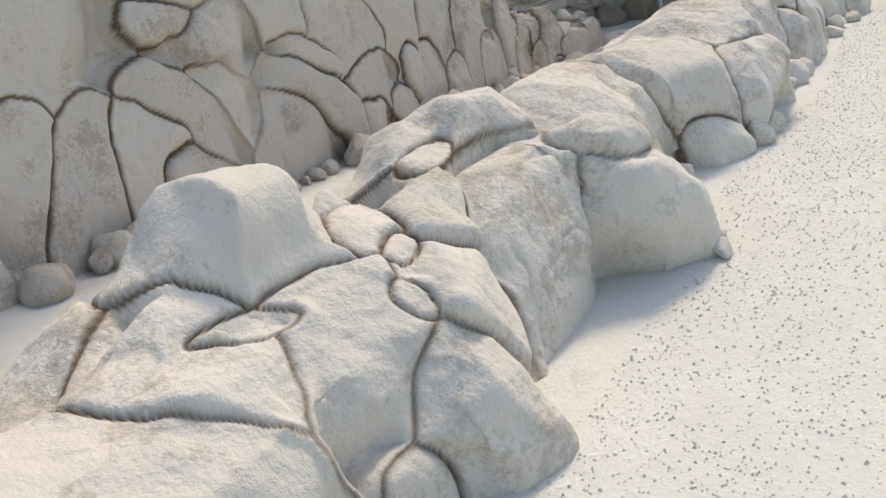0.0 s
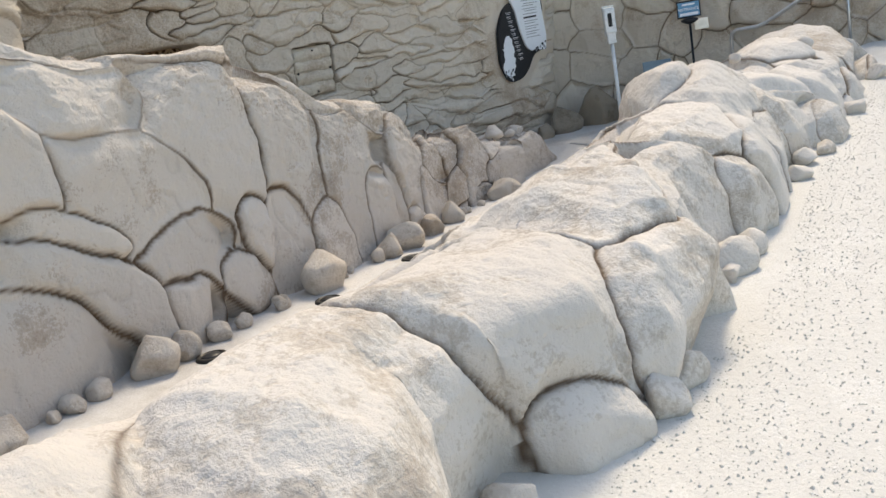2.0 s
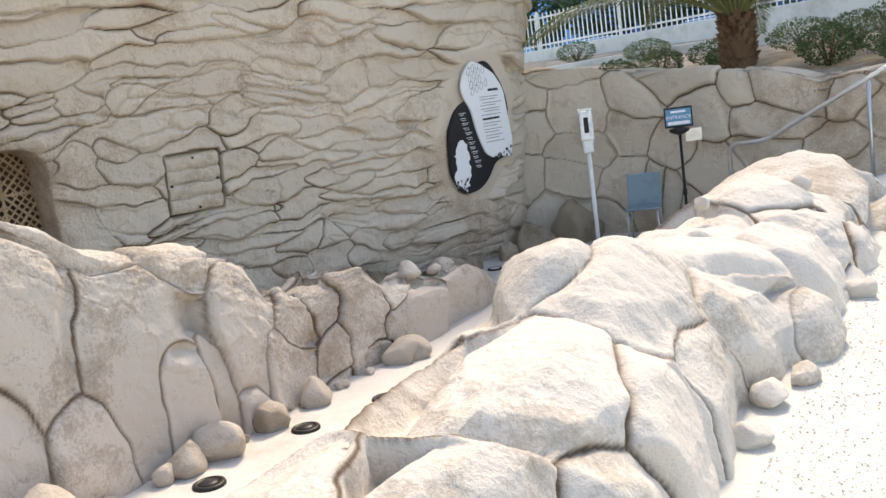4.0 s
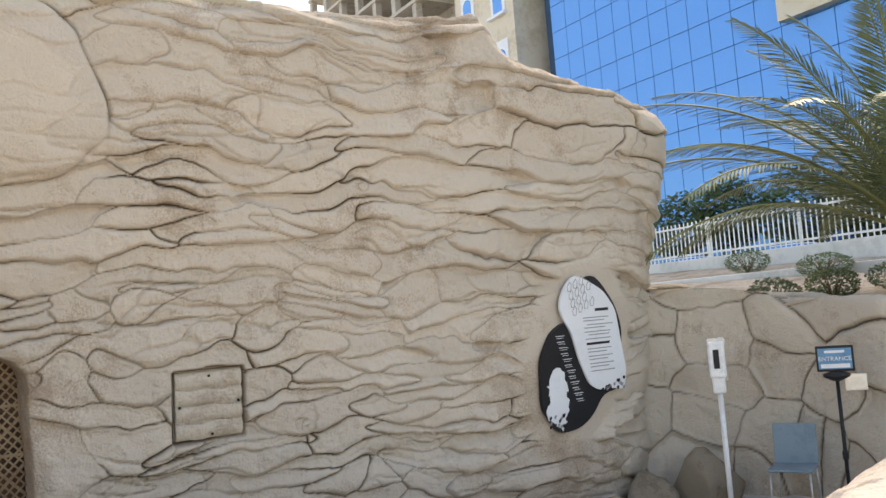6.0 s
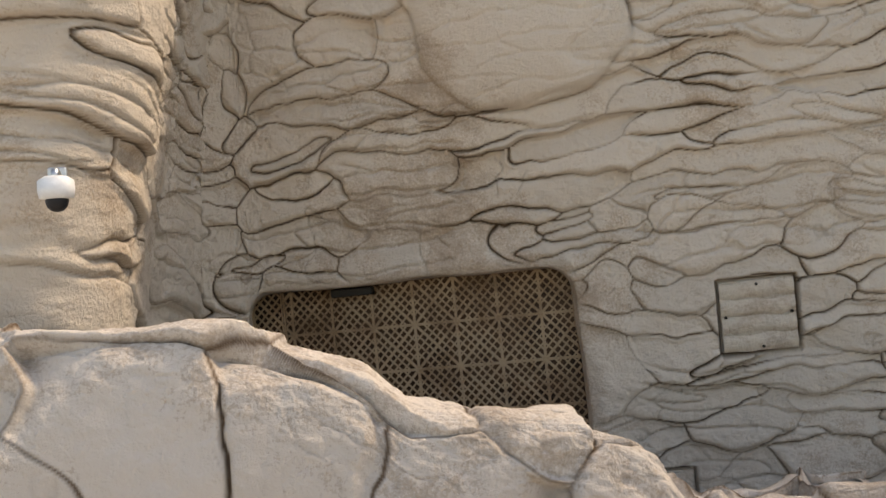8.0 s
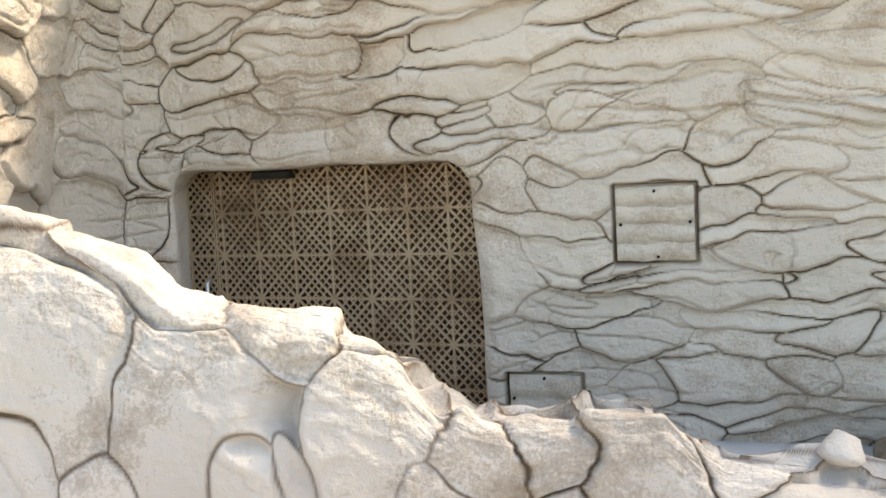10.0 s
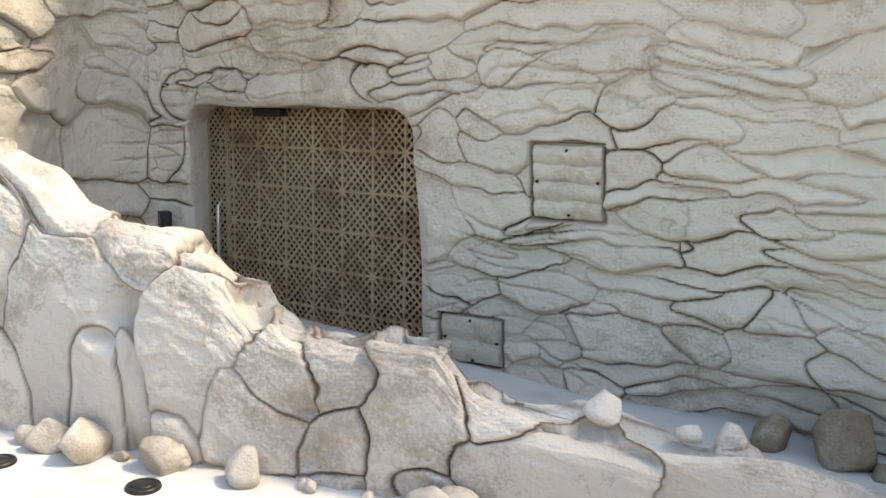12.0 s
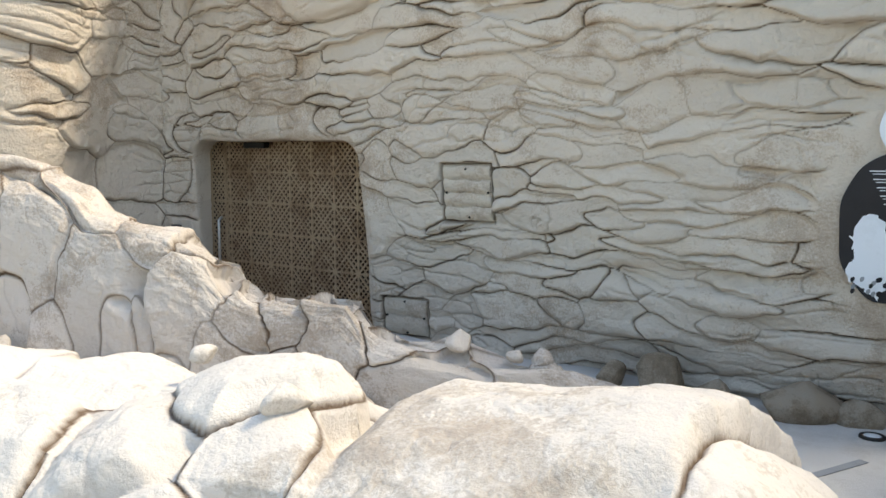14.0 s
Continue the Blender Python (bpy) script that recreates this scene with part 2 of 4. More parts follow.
def box(bm, x0, x1, y0, y1, z0, z1, bevel=0.0, m=None):
    vs = [bm.verts.new(c) for c in ((x0, y0, z0), (x1, y0, z0), (x1, y1, z0), (x0, y1, z0), (x0, y0, z1), (x1, y0, z1), (x1, y1, z1), (x0, y1, z1))]
    fs = [bm.faces.new([vs[i] for i in f]) for f in ((3, 2, 1, 0), (4, 5, 6, 7), (0, 1, 5, 4), (1, 2, 6, 5), (2, 3, 7, 6), (3, 0, 4, 7))]
    if bevel:
        es = list({e for f in fs for e in f.edges})
        r = bmesh.ops.bevel(bm, geom=es, offset=bevel, segments=2, affect="EDGES", profile=0.5)
        vs = list({v for f in r["faces"] for v in f.verts} | {v for v in vs if v.is_valid})
    if m is not None:
        bmesh.ops.transform(bm, matrix=m, verts=[v for v in vs if v.is_valid])
    return bm


def tube(bm, pts, radius, sides=10, cap=True):
    """A round bar along points; radius may be one number or one for each point."""
    pts = [Vector(p) for p in pts]
    rs = radius if isinstance(radius, (list, tuple)) else [radius] * len(pts)
    rings, side = [], None
    for i, p in enumerate(pts):
        d = (pts[min(i + 1, len(pts) - 1)] - pts[max(i - 1, 0)]).normalized()
        ref = side if side is not None and abs(side.dot(d)) < 0.95 else (Vector((0, 0, 1)) if abs(d.z) < 0.9 else Vector((1, 0, 0)))
        side = (ref - d * ref.dot(d)).normalized()
        oth = d.cross(side)
        rings.append([bm.verts.new(p + (side * math.cos(k) + oth * math.sin(k)) * rs[i]) for k in [2 * math.pi * j / sides for j in range(sides)]])
    for r0, r1 in zip(rings, rings[1:]):
        for j in range(sides):
            f = bm.faces.new((r0[j], r0[(j + 1) % sides], r1[(j + 1) % sides], r1[j]))
            f.smooth = True
    if cap:
        bm.faces.new(rings[0][::-1])
        bm.faces.new(rings[-1])
    return bm


def mesh_from(name, verts, faces, mat, joint=None, smoothed=True):
    me = bpy.data.meshes.new(name)
    me.vertices.add(len(verts))
    me.vertices.foreach_set("co", verts.astype(np.float32).ravel())
    me.loops.add(faces.size)
    me.loops.foreach_set("vertex_index", faces.astype(np.int32).ravel())
    me.polygons.add(len(faces))
    me.polygons.foreach_set("loop_start", np.arange(0, faces.size, faces.shape[1], dtype=np.int32))
    me.polygons.foreach_set("use_smooth", np.full(len(faces), smoothed))
    if joint is not None:
        at = me.attributes.new("joint", "FLOAT", "POINT")
        at.data.foreach_set("value", joint.astype(np.float32))
    me.materials.append(mat)
    me.update(calc_edges=True)
    return me


def cells(A, B, seeds, reach=3.0):
    """For each point the nearest stone, and how far its edge is, in metres. Seeds: rows of a, b, half length, half height, turn in degrees."""
    d1, d2, own = np.full(A.shape, 1e9), np.full(A.shape, 1e9), np.zeros(A.shape, np.int32)
    g1, g2 = np.zeros((2, *A.shape)), np.ones((2, *A.shape))
    a0, b0, a1, b1 = A.min(1), B.min(0), A.max(1), B.max(0)
    for k, (sa, sb, ra, rb, turn, *_) in enumerate(seeds):
        R = reach * max(ra, rb)
        ia = np.nonzero((a1 > sa - R) & (a0 < sa + R))[0]
        ib = np.nonzero((b1 > sb - R) & (b0 < sb + R))[0]
        if not len(ia) or not len(ib):
            continue
        w = (slice(ia[0], ia[-1] + 1), slice(ib[0], ib[-1] + 1))
        c, s = math.cos(radians(turn)), math.sin(radians(turn))
        u, v = A[w] - sa, B[w] - sb
        p, q = (u * c + v * s) / ra, (v * c - u * s) / rb
        d = np.sqrt(p * p + q * q) + 1e-6
        ga, gb = (p * c / ra - q * s / rb) / d, (p * s / ra + q * c / rb) / d
        first = d < d1[w]
        second = ~first & (d < d2[w])
        for g_old, g_new in ((0, ga), (1, gb)):
            g2[g_old][w] = np.where(first, g1[g_old][w], np.where(second, g_new, g2[g_old][w]))
            g1[g_old][w] = np.where(first, g_new, g1[g_old][w])
        d2[w] = np.where(first, d1[w], np.where(second, d, d2[w]))
        d1[w] = np.where(first, d, d1[w])
        own[w] = np.where(first, k, own[w])
    slope = np.hypot(g1[0] - g2[0], g1[1] - g2[1]) + 0.3
    return own, np.clip((d2 - d1) / slope, 0, 2)


def scatter(span, size, seed, keep_out=(), jitter=0.35):
    """Seeds for stones laid in broken courses: size gives the ranges of length and height."""
    rng = np.random.RandomState(seed)
    rows, b = [], span[2]
    while b < span[3] + size[1][1]:
        hgt = rng.uniform(*size[1])
        a = span[0] - rng.uniform(0, size[0][1])
        while a < span[1] + size[0][1]:
            ln = rng.uniform(*size[0])
            ca, cb = a + ln / 2, b + hgt / 2 + rng.uniform(-jitter, jitter) * hgt
            if not any(((ca - k[0]) / k[2]) ** 2 + ((cb - k[1]) / k[3]) ** 2 < 1.0 for k in keep_out):
                rows.append((ca, cb, ln / 2, hgt / 2 * rng.uniform(0.85, 1.2), rng.uniform(-9, 9)))
            a += ln
        b += hgt
    return rows


def rock_sheet(name, base, span, step, seeds, mat, parent, piece_name, warp=(0.06, 1.6), groove=(0.045, 0.016), cap=(0.05, 0.06), tilt=0.10, offset=0.03, ledge=0.0, bulge=(0.06, 0.8), grain=(0.010, 8.0), fade=0.35, seed=1, shape=None, drop=None, split=None, joint_width=1.0, fine=0.0, hair=0.0, facet=0.0):
    """A sculpted rock face: stones with sunken joints, each a piece of its own where split says so."""
    a = np.arange(span[0], span[1] + step, step)
    b = np.arange(span[2], span[3] + step, step)
    A, B = np.meshgrid(a, b, indexing="ij")
    wa = A + warp[0] * fbm(A * warp[1], B * warp[1], seed, 4) + 0.008 * vnoise(A * 11, B * 11, seed + 40)
    wb = B + warp[0] * fbm(A * warp[1] + 50, B * warp[1], seed + 9, 4) + 0.008 * vnoise(A * 11, B * 11 + 31, seed + 41)
    own, edge = cells(wa, wb, seeds)
    rng = np.random.RandomState(seed)
    n = len(seeds)
    S = np.array([s[:5] for s in seeds])
    rise = np.array([s[5] if len(s) > 5 else 0.0 for s in seeds])
    ta, tb, oo = rng.uniform(-tilt, tilt, n), rng.uniform(-tilt, tilt, n), rng.uniform(-offset, offset, n) + rise
    led = ledge * rng.uniform(0.3, 1.4, n)
    depth = groove[0] * np.clip(1.0 - fade + 2.2 * fade * vnoise(A * 1.3, B * 1.3 + 7, seed + 3), 0.12, 1.4)
    h = bulge[0] * fbm(A * bulge[1], B * bulge[1], seed + 20, 3)
    flat = smooth(edge, 0.0, cap[1])
    ang, steep, cut = rng.uniform(0, 2 * np.pi, (3, n)), rng.uniform(0.15, 0.6, (3, n)), rng.uniform(0.25, 0.85, (3, n))
    inner = oo[own] + ta[own] * (wa - S[own, 0]) + tb[own] * (wb - S[own, 1]) - led[own] * np.clip((wb - S[own, 1]) / S[own, 3], -1, 1)
    if facet:
        # broad chipped planes cut off the sides of each stone
        for q in range(3):
            u = (wa - S[own, 0]) * np.cos(ang[q])[own] + (wb - S[own, 1]) * np.sin(ang[q])[own]
            reach = np.hypot(S[:, 2] * np.cos(ang[q]), S[:, 3] * np.sin(ang[q]))
            inner = inner - facet * steep[q][own] * np.clip(u - (cut[q] * reach)[own] + 0.05 * vnoise(A * 2.6, B * 2.6, seed + 80 + q), 0, None)
    h = h + smooth(edge / (0.03 + cap[1] * 0.4 + 1.5 * np.maximum(rise[own], 0)), 0.0, 1.0) * np.clip(inner, -0.2, 0.3) + cap[0] * (1 - np.exp(-edge / cap[1]))
    crack = np.exp(-((edge / groove[1]) ** 2))
    if hair:
        # weathered arrises
        for _ in range(2 if hair >= 1 else 1):
            q = np.pad(h, 1, mode="edge")
            q = 0.25 * (q[:-2] + q[2:]) + 0.5 * q[1:-1]
            h = 0.25 * (q[:, :-2] + q[:, 2:]) + 0.5 * q[:, 1:-1]
    h = h - depth * crack
    if fine:
        # short secondary cracks along the bedding
        sec = scatter((span[0], span[1], span[2], span[3]), ((0.5, 1.4), (0.10, 0.20)), seed + 60)
        _, e2 = cells(wa + 0.05 * vnoise(A * 3, B * 6, seed + 61), wb, sec)
        some = smooth(vnoise(A * 0.9, B * 1.4, seed + 62), 0.0, 0.35) * fine
        c2 = np.exp(-((e2 / (groove[1] * 0.9)) ** 2)) * some
        h = h - 0.03 * c2 + 0.02 * some * (smooth(e2, 0, 0.03) - 1)
        crack = np.maximum(crack, c2)
    h = h + grain[0] * fbm(A * grain[1], B * grain[1], seed + 30, 5, 0.6) + grain[0] * 1.5 * (np.abs(fbm(A * 3.1, B * 3.1, seed + 33, 4)) - 0.25) * flat
    if hair:
        # hairline cracks and trowelled facets within the stones
        f1 = fbm(A * 1.7 + 0.25 * B, B * 1.7, seed + 70, 4)
        c3 = np.exp(-((f1 / 0.022) ** 2)) * smooth(vnoise(A * 2.1, B * 2.1, seed + 71), 0.0, 0.25) * hair
        h = h - 0.014 * c3 + 0.016 * hair * flat * np.abs(fbm(A * 2.3, B * 4.1 + A, seed + 72, 4)) - 0.010 * hair * smooth(fbm(A * 5.0, B * 5.0, seed + 73, 4), 0.18, 0.26) * flat
        crack = np.maximum(crack, 0.62 * c3)
    if shape is not None:
        h, crack = shape(A, B, h, crack)
    p = base(A, B)
    du, dv = np.gradient(p, axis=0), np.gradient(p, axis=1)
    nn = np.cross(du, dv)
    nn /= np.linalg.norm(nn, axis=-1)[..., None] + 1e-9
    # outward is away from the body, on the right of the rail
    p = p + nn * h[..., None]
    na, nb = A.shape
    idx = np.arange(na * nb).reshape(na, nb)
    quads = np.stack([idx[:-1, :-1], idx[1:, :-1], idx[1:, 1:], idx[:-1, 1:]], -1).reshape(-1, 4)
    fo = own[:-1, :-1].ravel()
    keep = np.ones(len(quads), bool)
    if drop is not None:
        keep = ~drop(A, B)[:-1, :-1].ravel()
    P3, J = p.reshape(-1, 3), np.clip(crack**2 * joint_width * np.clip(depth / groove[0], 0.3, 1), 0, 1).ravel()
    made, rest = [], []
    order = np.argsort(fo, kind="stable")
    cuts = np.searchsorted(fo[order], np.arange(n + 1))
    for k in range(n):
        f = order[cuts[k]:cuts[k + 1]]
        f = f[keep[f]]
        if not len(f):
            continue
        if split is not None and not split(S[k]):
            rest.append(f)
            continue
        used, inv = np.unique(quads[f], return_inverse=True)
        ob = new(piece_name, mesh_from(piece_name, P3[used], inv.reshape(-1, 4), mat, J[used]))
        ob.parent = parent
        made.append(ob)
    if rest:
        f = np.concatenate(rest)
        used, inv = np.unique(quads[f], return_inverse=True)
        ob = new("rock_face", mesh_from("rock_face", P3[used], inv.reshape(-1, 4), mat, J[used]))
        ob.parent = parent
        ob["kind"] = "stuff"
    return made


def core(name, base, span, back, mat, label, category, kind="structure"):
    """The solid body behind a rock face, set in from it."""
    a, b = np.linspace(span[0], span[1], 60), np.linspace(span[2], span[3], 24)
    A, B = np.meshgrid(a, b, indexing="ij")
    p = base(A, B)
    nn = np.cross(np.gradient(p, axis=0), np.gradient(p, axis=1))
    nn /= np.linalg.norm(nn, axis=-1)[..., None] + 1e-9
    p = p - nn * back
    na, nb = A.shape
    idx = np.arange(na * nb).reshape(na, nb)
    q = np.stack([idx[:-1, :-1], idx[1:, :-1], idx[1:, 1:], idx[:-1, 1:]], -1).reshape(-1, 4)
    ob = new(name, mesh_from(name, p.reshape(-1, 3), q, mat))
    return tagged(ob, label, category, "", kind)


# ---- ground and floor ----
def grid_sheet(name, xs, ys, zf, mat, drop=None):
    X, Y = np.meshgrid(xs, ys, indexing="ij")
    P3 = np.stack([X, Y, zf(X, Y)], -1).reshape(-1, 3)
    na, nb = X.shape
    idx = np.arange(na * nb).reshape(na, nb)
    q = np.stack([idx[:-1, :-1], idx[1:, :-1], idx[1:, 1:], idx[:-1, 1:]], -1).reshape(-1, 4)
    if drop is not None:
        q = q[~drop(X, Y)[:-1, :-1].ravel()]
    return new(name, mesh_from(name, P3, q, mat))


def kerb_side(X, Y):
    """Metres to the walkway's side of the kerb's gravel edge."""
    q, xy, nn = KERB_RAIL
    yk = np.interp(X, xy[:, 0], xy[:, 1], left=xy[0, 1], right=xy[-1, 1])
    return (Y - yk) * 0.95


def ground_z(X, Y):
    g = gravel_z(X, Y) + 0.008 * fbm(X * 1.2, Y * 1.2, 5, 3) * (np.hypot(X, Y) < 60)
    c = court_z(X, Y) - 0.06
    s = smooth(kerb_side(X, Y), 0.7, 1.3)
    return g * (1 - s) + c * s


near_x, near_y = np.arange(-6, 16.01, 0.08), np.arange(-6, 12.01, 0.08)
far = np.array([3000.0, 1200, 500, 200, 90, 45, 28, 20])
ground = grid_sheet("ground", np.concatenate([-far, near_x, far[::-1] + 4]), np.concatenate([-far, near_y, far[::-1]]), ground_z, GRAVEL)
tagged(ground, "crushed white limestone gravel path, loose and trodden", "ground", "", "structure")
floor = grid_sheet("floor", np.arange(-6, 15.3, 0.15), np.arange(0.5, 12, 0.15), lambda X, Y: court_z(X, Y) + 0.004 * fbm(X * 0.7, Y * 0.7, 8, 3), FLOOR, lambda X, Y: kerb_side(X, Y) < 1.15)
tagged(floor, "smooth pale sand-coloured concrete walkway and court floor", "floor", "", "structure")


# ---- rock walls ----
def box_dist(a, b, a0, a1, b0, b1, r):
    qa, qb = np.abs(a - (a0 + a1) / 2) - (a1 - a0) / 2 + r, np.abs(b - (b0 + b1) / 2) - (b1 - b0) / 2 + r
    return np.hypot(np.maximum(qa, 0), np.maximum(qb, 0)) + np.minimum(np.maximum(qa, qb), 0) - r


# cliff: plan arc positions of the door, hatches, sign and round boulder
CA = lambda x: float(np.interp(x, CLIFF_RAIL[1][270:, 0][np.argsort(CLIFF_RAIL[1][270:, 0])], CLIFF_RAIL[0][270:][np.argsort(CLIFF_RAIL[1][270:, 0])]))
DOOR = (CA(4.10), CA(6.87), -0.6 + 0.8, 1.78 + 0.8)
HATCH = (CA(7.94), CA(8.53), 0.98 + 0.8, 1.56 + 0.8)
HATCH_LOW = (CA(7.06), CA(7.66), -0.30 + 0.8, 0.12 + 0.8)
SIGN = (CA(12.24), 2.1, 0.78, 1.0)
BALL = (CA(6.55), 4.46, 0.76, 0.72)
outs = [SIGN, BALL, ((DOOR[0] + DOOR[1]) / 2, 1.3, 1.75, 1.75), ((HATCH[0] + HATCH[1]) / 2, 2.17, 0.42, 0.42)]
cliff_seeds = scatter((0, 5.2, -0.2, 6.6), ((0.6, 1.3), (0.3, 0.8)), 3)
cliff_seeds += scatter((5.2, 9.6, 2.5, 6.6), ((0.7, 2.0), (0.16, 0.36)), 4, outs)
cliff_seeds += scatter((DOOR[1] + 0.35, HATCH[1] + 0.9, 0.1, 2.5), ((0.5, 1.1), (0.22, 0.42)), 5, outs)
cliff_seeds += scatter((9.6, 18.0, 2.3, 6.6), ((0.7, 2.1), (0.15, 0.38)), 6, outs)
cliff_seeds += scatter((HATCH[1] + 0.9, 18.0, 0.0, 2.3), ((0.7, 2.3), (0.12, 0.27)), 7, outs)
cliff_seeds += scatter((18.0, 21.0, 0.0, 6.6), ((0.5, 1.2), (0.3, 0.6)), 8, outs)
cliff_seeds += [(BALL[0], BALL[1], 0.74, 0.68, 0), (SIGN[0], SIGN[1], 0.62, 0.86, -12), ((HATCH[0] + HATCH[1]) / 2, 2.17, 0.30, 0.30, 0)]
for k in range(5):
    cliff_seeds.append((DOOR[0] - 0.1 + 0.72 * k, 2.85 + 0.06 * (k % 2), 0.42, 0.26, 4 - 3 * k))
for k in range(4):
    cliff_seeds.append((DOOR[0] - 0.25 - 0.1 * (k % 2), 0.5 + 0.55 * k, 0.32, 0.28, 8))
    cliff_seeds.append((DOOR[1] + 0.2 + 0.08 * (k % 2), 0.45 + 0.62 * k, 0.28, 0.3, -5))


def cliff_shape(A, B, h, crack):
    wob = 0.014 * vnoise(A * 2.3, B * 2.3, 77)
    d = box_dist(A, B, DOOR[0], DOOR[1], DOOR[2] - 1.0, DOOR[3], 0.22) + wob
    lip = np.exp(-((d - 0.10) / 0.16) ** 2) * 0.05
    h = np.where(d < 0.16, h * smooth(d, -0.02, 0.16), h) + lip
    h = h - 0.42 * smooth(-d, -0.035, 0.035)
    crack = crack * smooth(d, -0.02, 0.12)
    for r in (HATCH, HATCH_LOW):
        e = box_dist(A, B, *r, 0.01)
        flat = smooth(-e, -0.015, 0.0)
        h = h * (1 - flat) + flat * (0.005 - 0.055)
        crack = np.maximum(crack * (1 - flat), np.exp(-(e / 0.012) ** 2))
    u, v = (A - SIGN[0]) / 0.80, (B - SIGN[1]) / 1.04
    near = smooth(-(u * u + v * v - 0.9 * u * v * 0.5), -1.15, -0.75)
    h = h * (1 - near) + near * (0.03 + 0.01 * vnoise(A * 3, B * 3, 5))
    crack = crack * (1 - near)
    u, v = (A - BALL[0]) / BALL[2], (B - BALL[1]) / BALL[3]
    r2 = np.sqrt(u ** 4 + v ** 4 + 1.6 * u * u * v * v) * (1 + 0.34 * vnoise(A * 1.6, B * 1.6, 19) + 0.10 * vnoise(A * 5, B * 5, 23))
    ring = np.exp(-(((np.sqrt(r2) - 1) * 0.74 + 0.02 * vnoise(A * 4, B * 4, 8)) / 0.009) ** 2) * np.clip(0.55 + 0.9 * vnoise(A * 2.2, B * 2.2, 27), 0.15, 1)
    h = np.where(r2 < 1, h * 0.5 + 0.15 * np.clip(1 - r2, 0, 1) ** 0.4, h) - 0.05 * ring
    crack = np.maximum(np.where(r2 < 0.97, crack * 0.15, crack), ring)
    # undercut along the foot, ragged ledges in the lower right
    foot = smooth(B, 0.95, 0.35) * smooth(A, HATCH[1], HATCH[1] + 1.0)
    h = h - 0.16 * foot
    led = smooth(A, HATCH[1] + 0.3, HATCH[1] + 1.2) * smooth(B, 2.1, 1.5) * smooth(B, 0.7, 1.0) * smooth(SIGN[0] - A, 0.4, 0.9)
    h = h + led * 0.07 * vnoise(A * 0.9, B * 5.0, 91)
    return h, crack


cliff = core("wall_cliff", cliff_base, (0, CLIFF_RAIL[0][-1] - 0.05, 0, 6.6), 0.75, CLIFF, "tall sculpted sand-coloured artificial rock cliff with carved strata", "wall")
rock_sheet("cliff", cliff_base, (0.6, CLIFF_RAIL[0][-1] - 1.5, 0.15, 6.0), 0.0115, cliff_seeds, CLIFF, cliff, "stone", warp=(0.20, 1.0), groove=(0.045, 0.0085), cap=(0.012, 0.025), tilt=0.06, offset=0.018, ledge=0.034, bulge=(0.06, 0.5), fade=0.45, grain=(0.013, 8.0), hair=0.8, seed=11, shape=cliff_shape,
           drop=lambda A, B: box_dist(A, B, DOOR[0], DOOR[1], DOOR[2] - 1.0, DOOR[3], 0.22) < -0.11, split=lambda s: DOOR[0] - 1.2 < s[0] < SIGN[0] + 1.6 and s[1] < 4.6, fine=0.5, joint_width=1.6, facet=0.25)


def stones(*rows):
    """Rows of arc place, place up the face, half length, half height, and what is set: turn, rise."""
    return [(*r, *(0, 0)[len(r) - 4:]) if len(r) < 6 else r for r in rows]


kerb_seeds = stones(
    (0.8, 1.2, 0.7, 0.6), (1.0, 0.4, 0.6, 0.35), (2.2, 1.3, 0.7, 0.6), (2.3, 0.4, 0.6, 0.35), (3.5, 1.3, 0.6, 0.6), (3.6, 0.4, 0.6, 0.35),
    (4.72, 1.75, 0.30, 0.34), (5.48, 1.42, 0.34, 0.32, -8, 0.14), (5.86, 1.36, 0.12, 0.08, 0, 0.05), (5.76, 1.18, 0.17, 0.14, 10, 0.04), (5.12, 1.10, 0.26, 0.07, -30), (4.98, 1.12, 0.22, 0.36, 7), (5.32, 0.80, 0.22, 0.36, -29, 0.02), (5.73, 1.00, 0.07, 0.06, 26), (5.55, 0.84, 0.10, 0.07, 57))
kerb_seeds += stones(
    (5.52, 0.47, 0.24, 0.27, 1, 0.08), (5.24, 0.36, 0.14, 0.10, -36, 0.03), (5.82, 0.66, 0.32, 0.20, -49), (6.04, 1.06, 0.18, 0.30, -14, 0.01), (6.37, 0.69, 0.44, 0.38, -1), (6.33, 1.22, 0.26, 0.09, 11), (6.83, 1.45, 0.55, 0.26, 12, 0.06), (7.02, 0.84, 0.16, 0.11, -10, 0.03), (6.98, 0.47, 0.28, 0.26, -30, 0.07), (7.75, 0.85, 0.60, 0.46, -15), (4.62, 0.90, 0.30, 0.50, 22), (8.59, 0.90, 0.46, 0.44, 25, 0.03))
kerb_seeds += stones(
    (9.50, 1.15, 0.42, 0.36, -2, 0.06), (9.25, 0.56, 0.44, 0.27, -12, 0.07), (8.56, 0.34, 0.19, 0.15, -15, 0.05), (10.23, 0.72, 0.56, 0.36, -6, 0.01), (9.98, 1.25, 0.36, 0.26, 30), (11.07, 0.44, 0.25, 0.22, -20, 0.07), (11.16, 1.00, 0.42, 0.38, 25), (11.52, 0.58, 0.34, 0.32, -10, 0.03), (12.30, 1.52, 0.33, 0.24, 40, 0.06), (12.41, 1.06, 0.50, 0.30, 10, 0.06), (12.92, 0.62, 0.42, 0.34, 10, 0.02), (13.38, 0.34, 0.24, 0.22, -8, 0.06), (12.25, 0.50, 0.34, 0.34, 5))
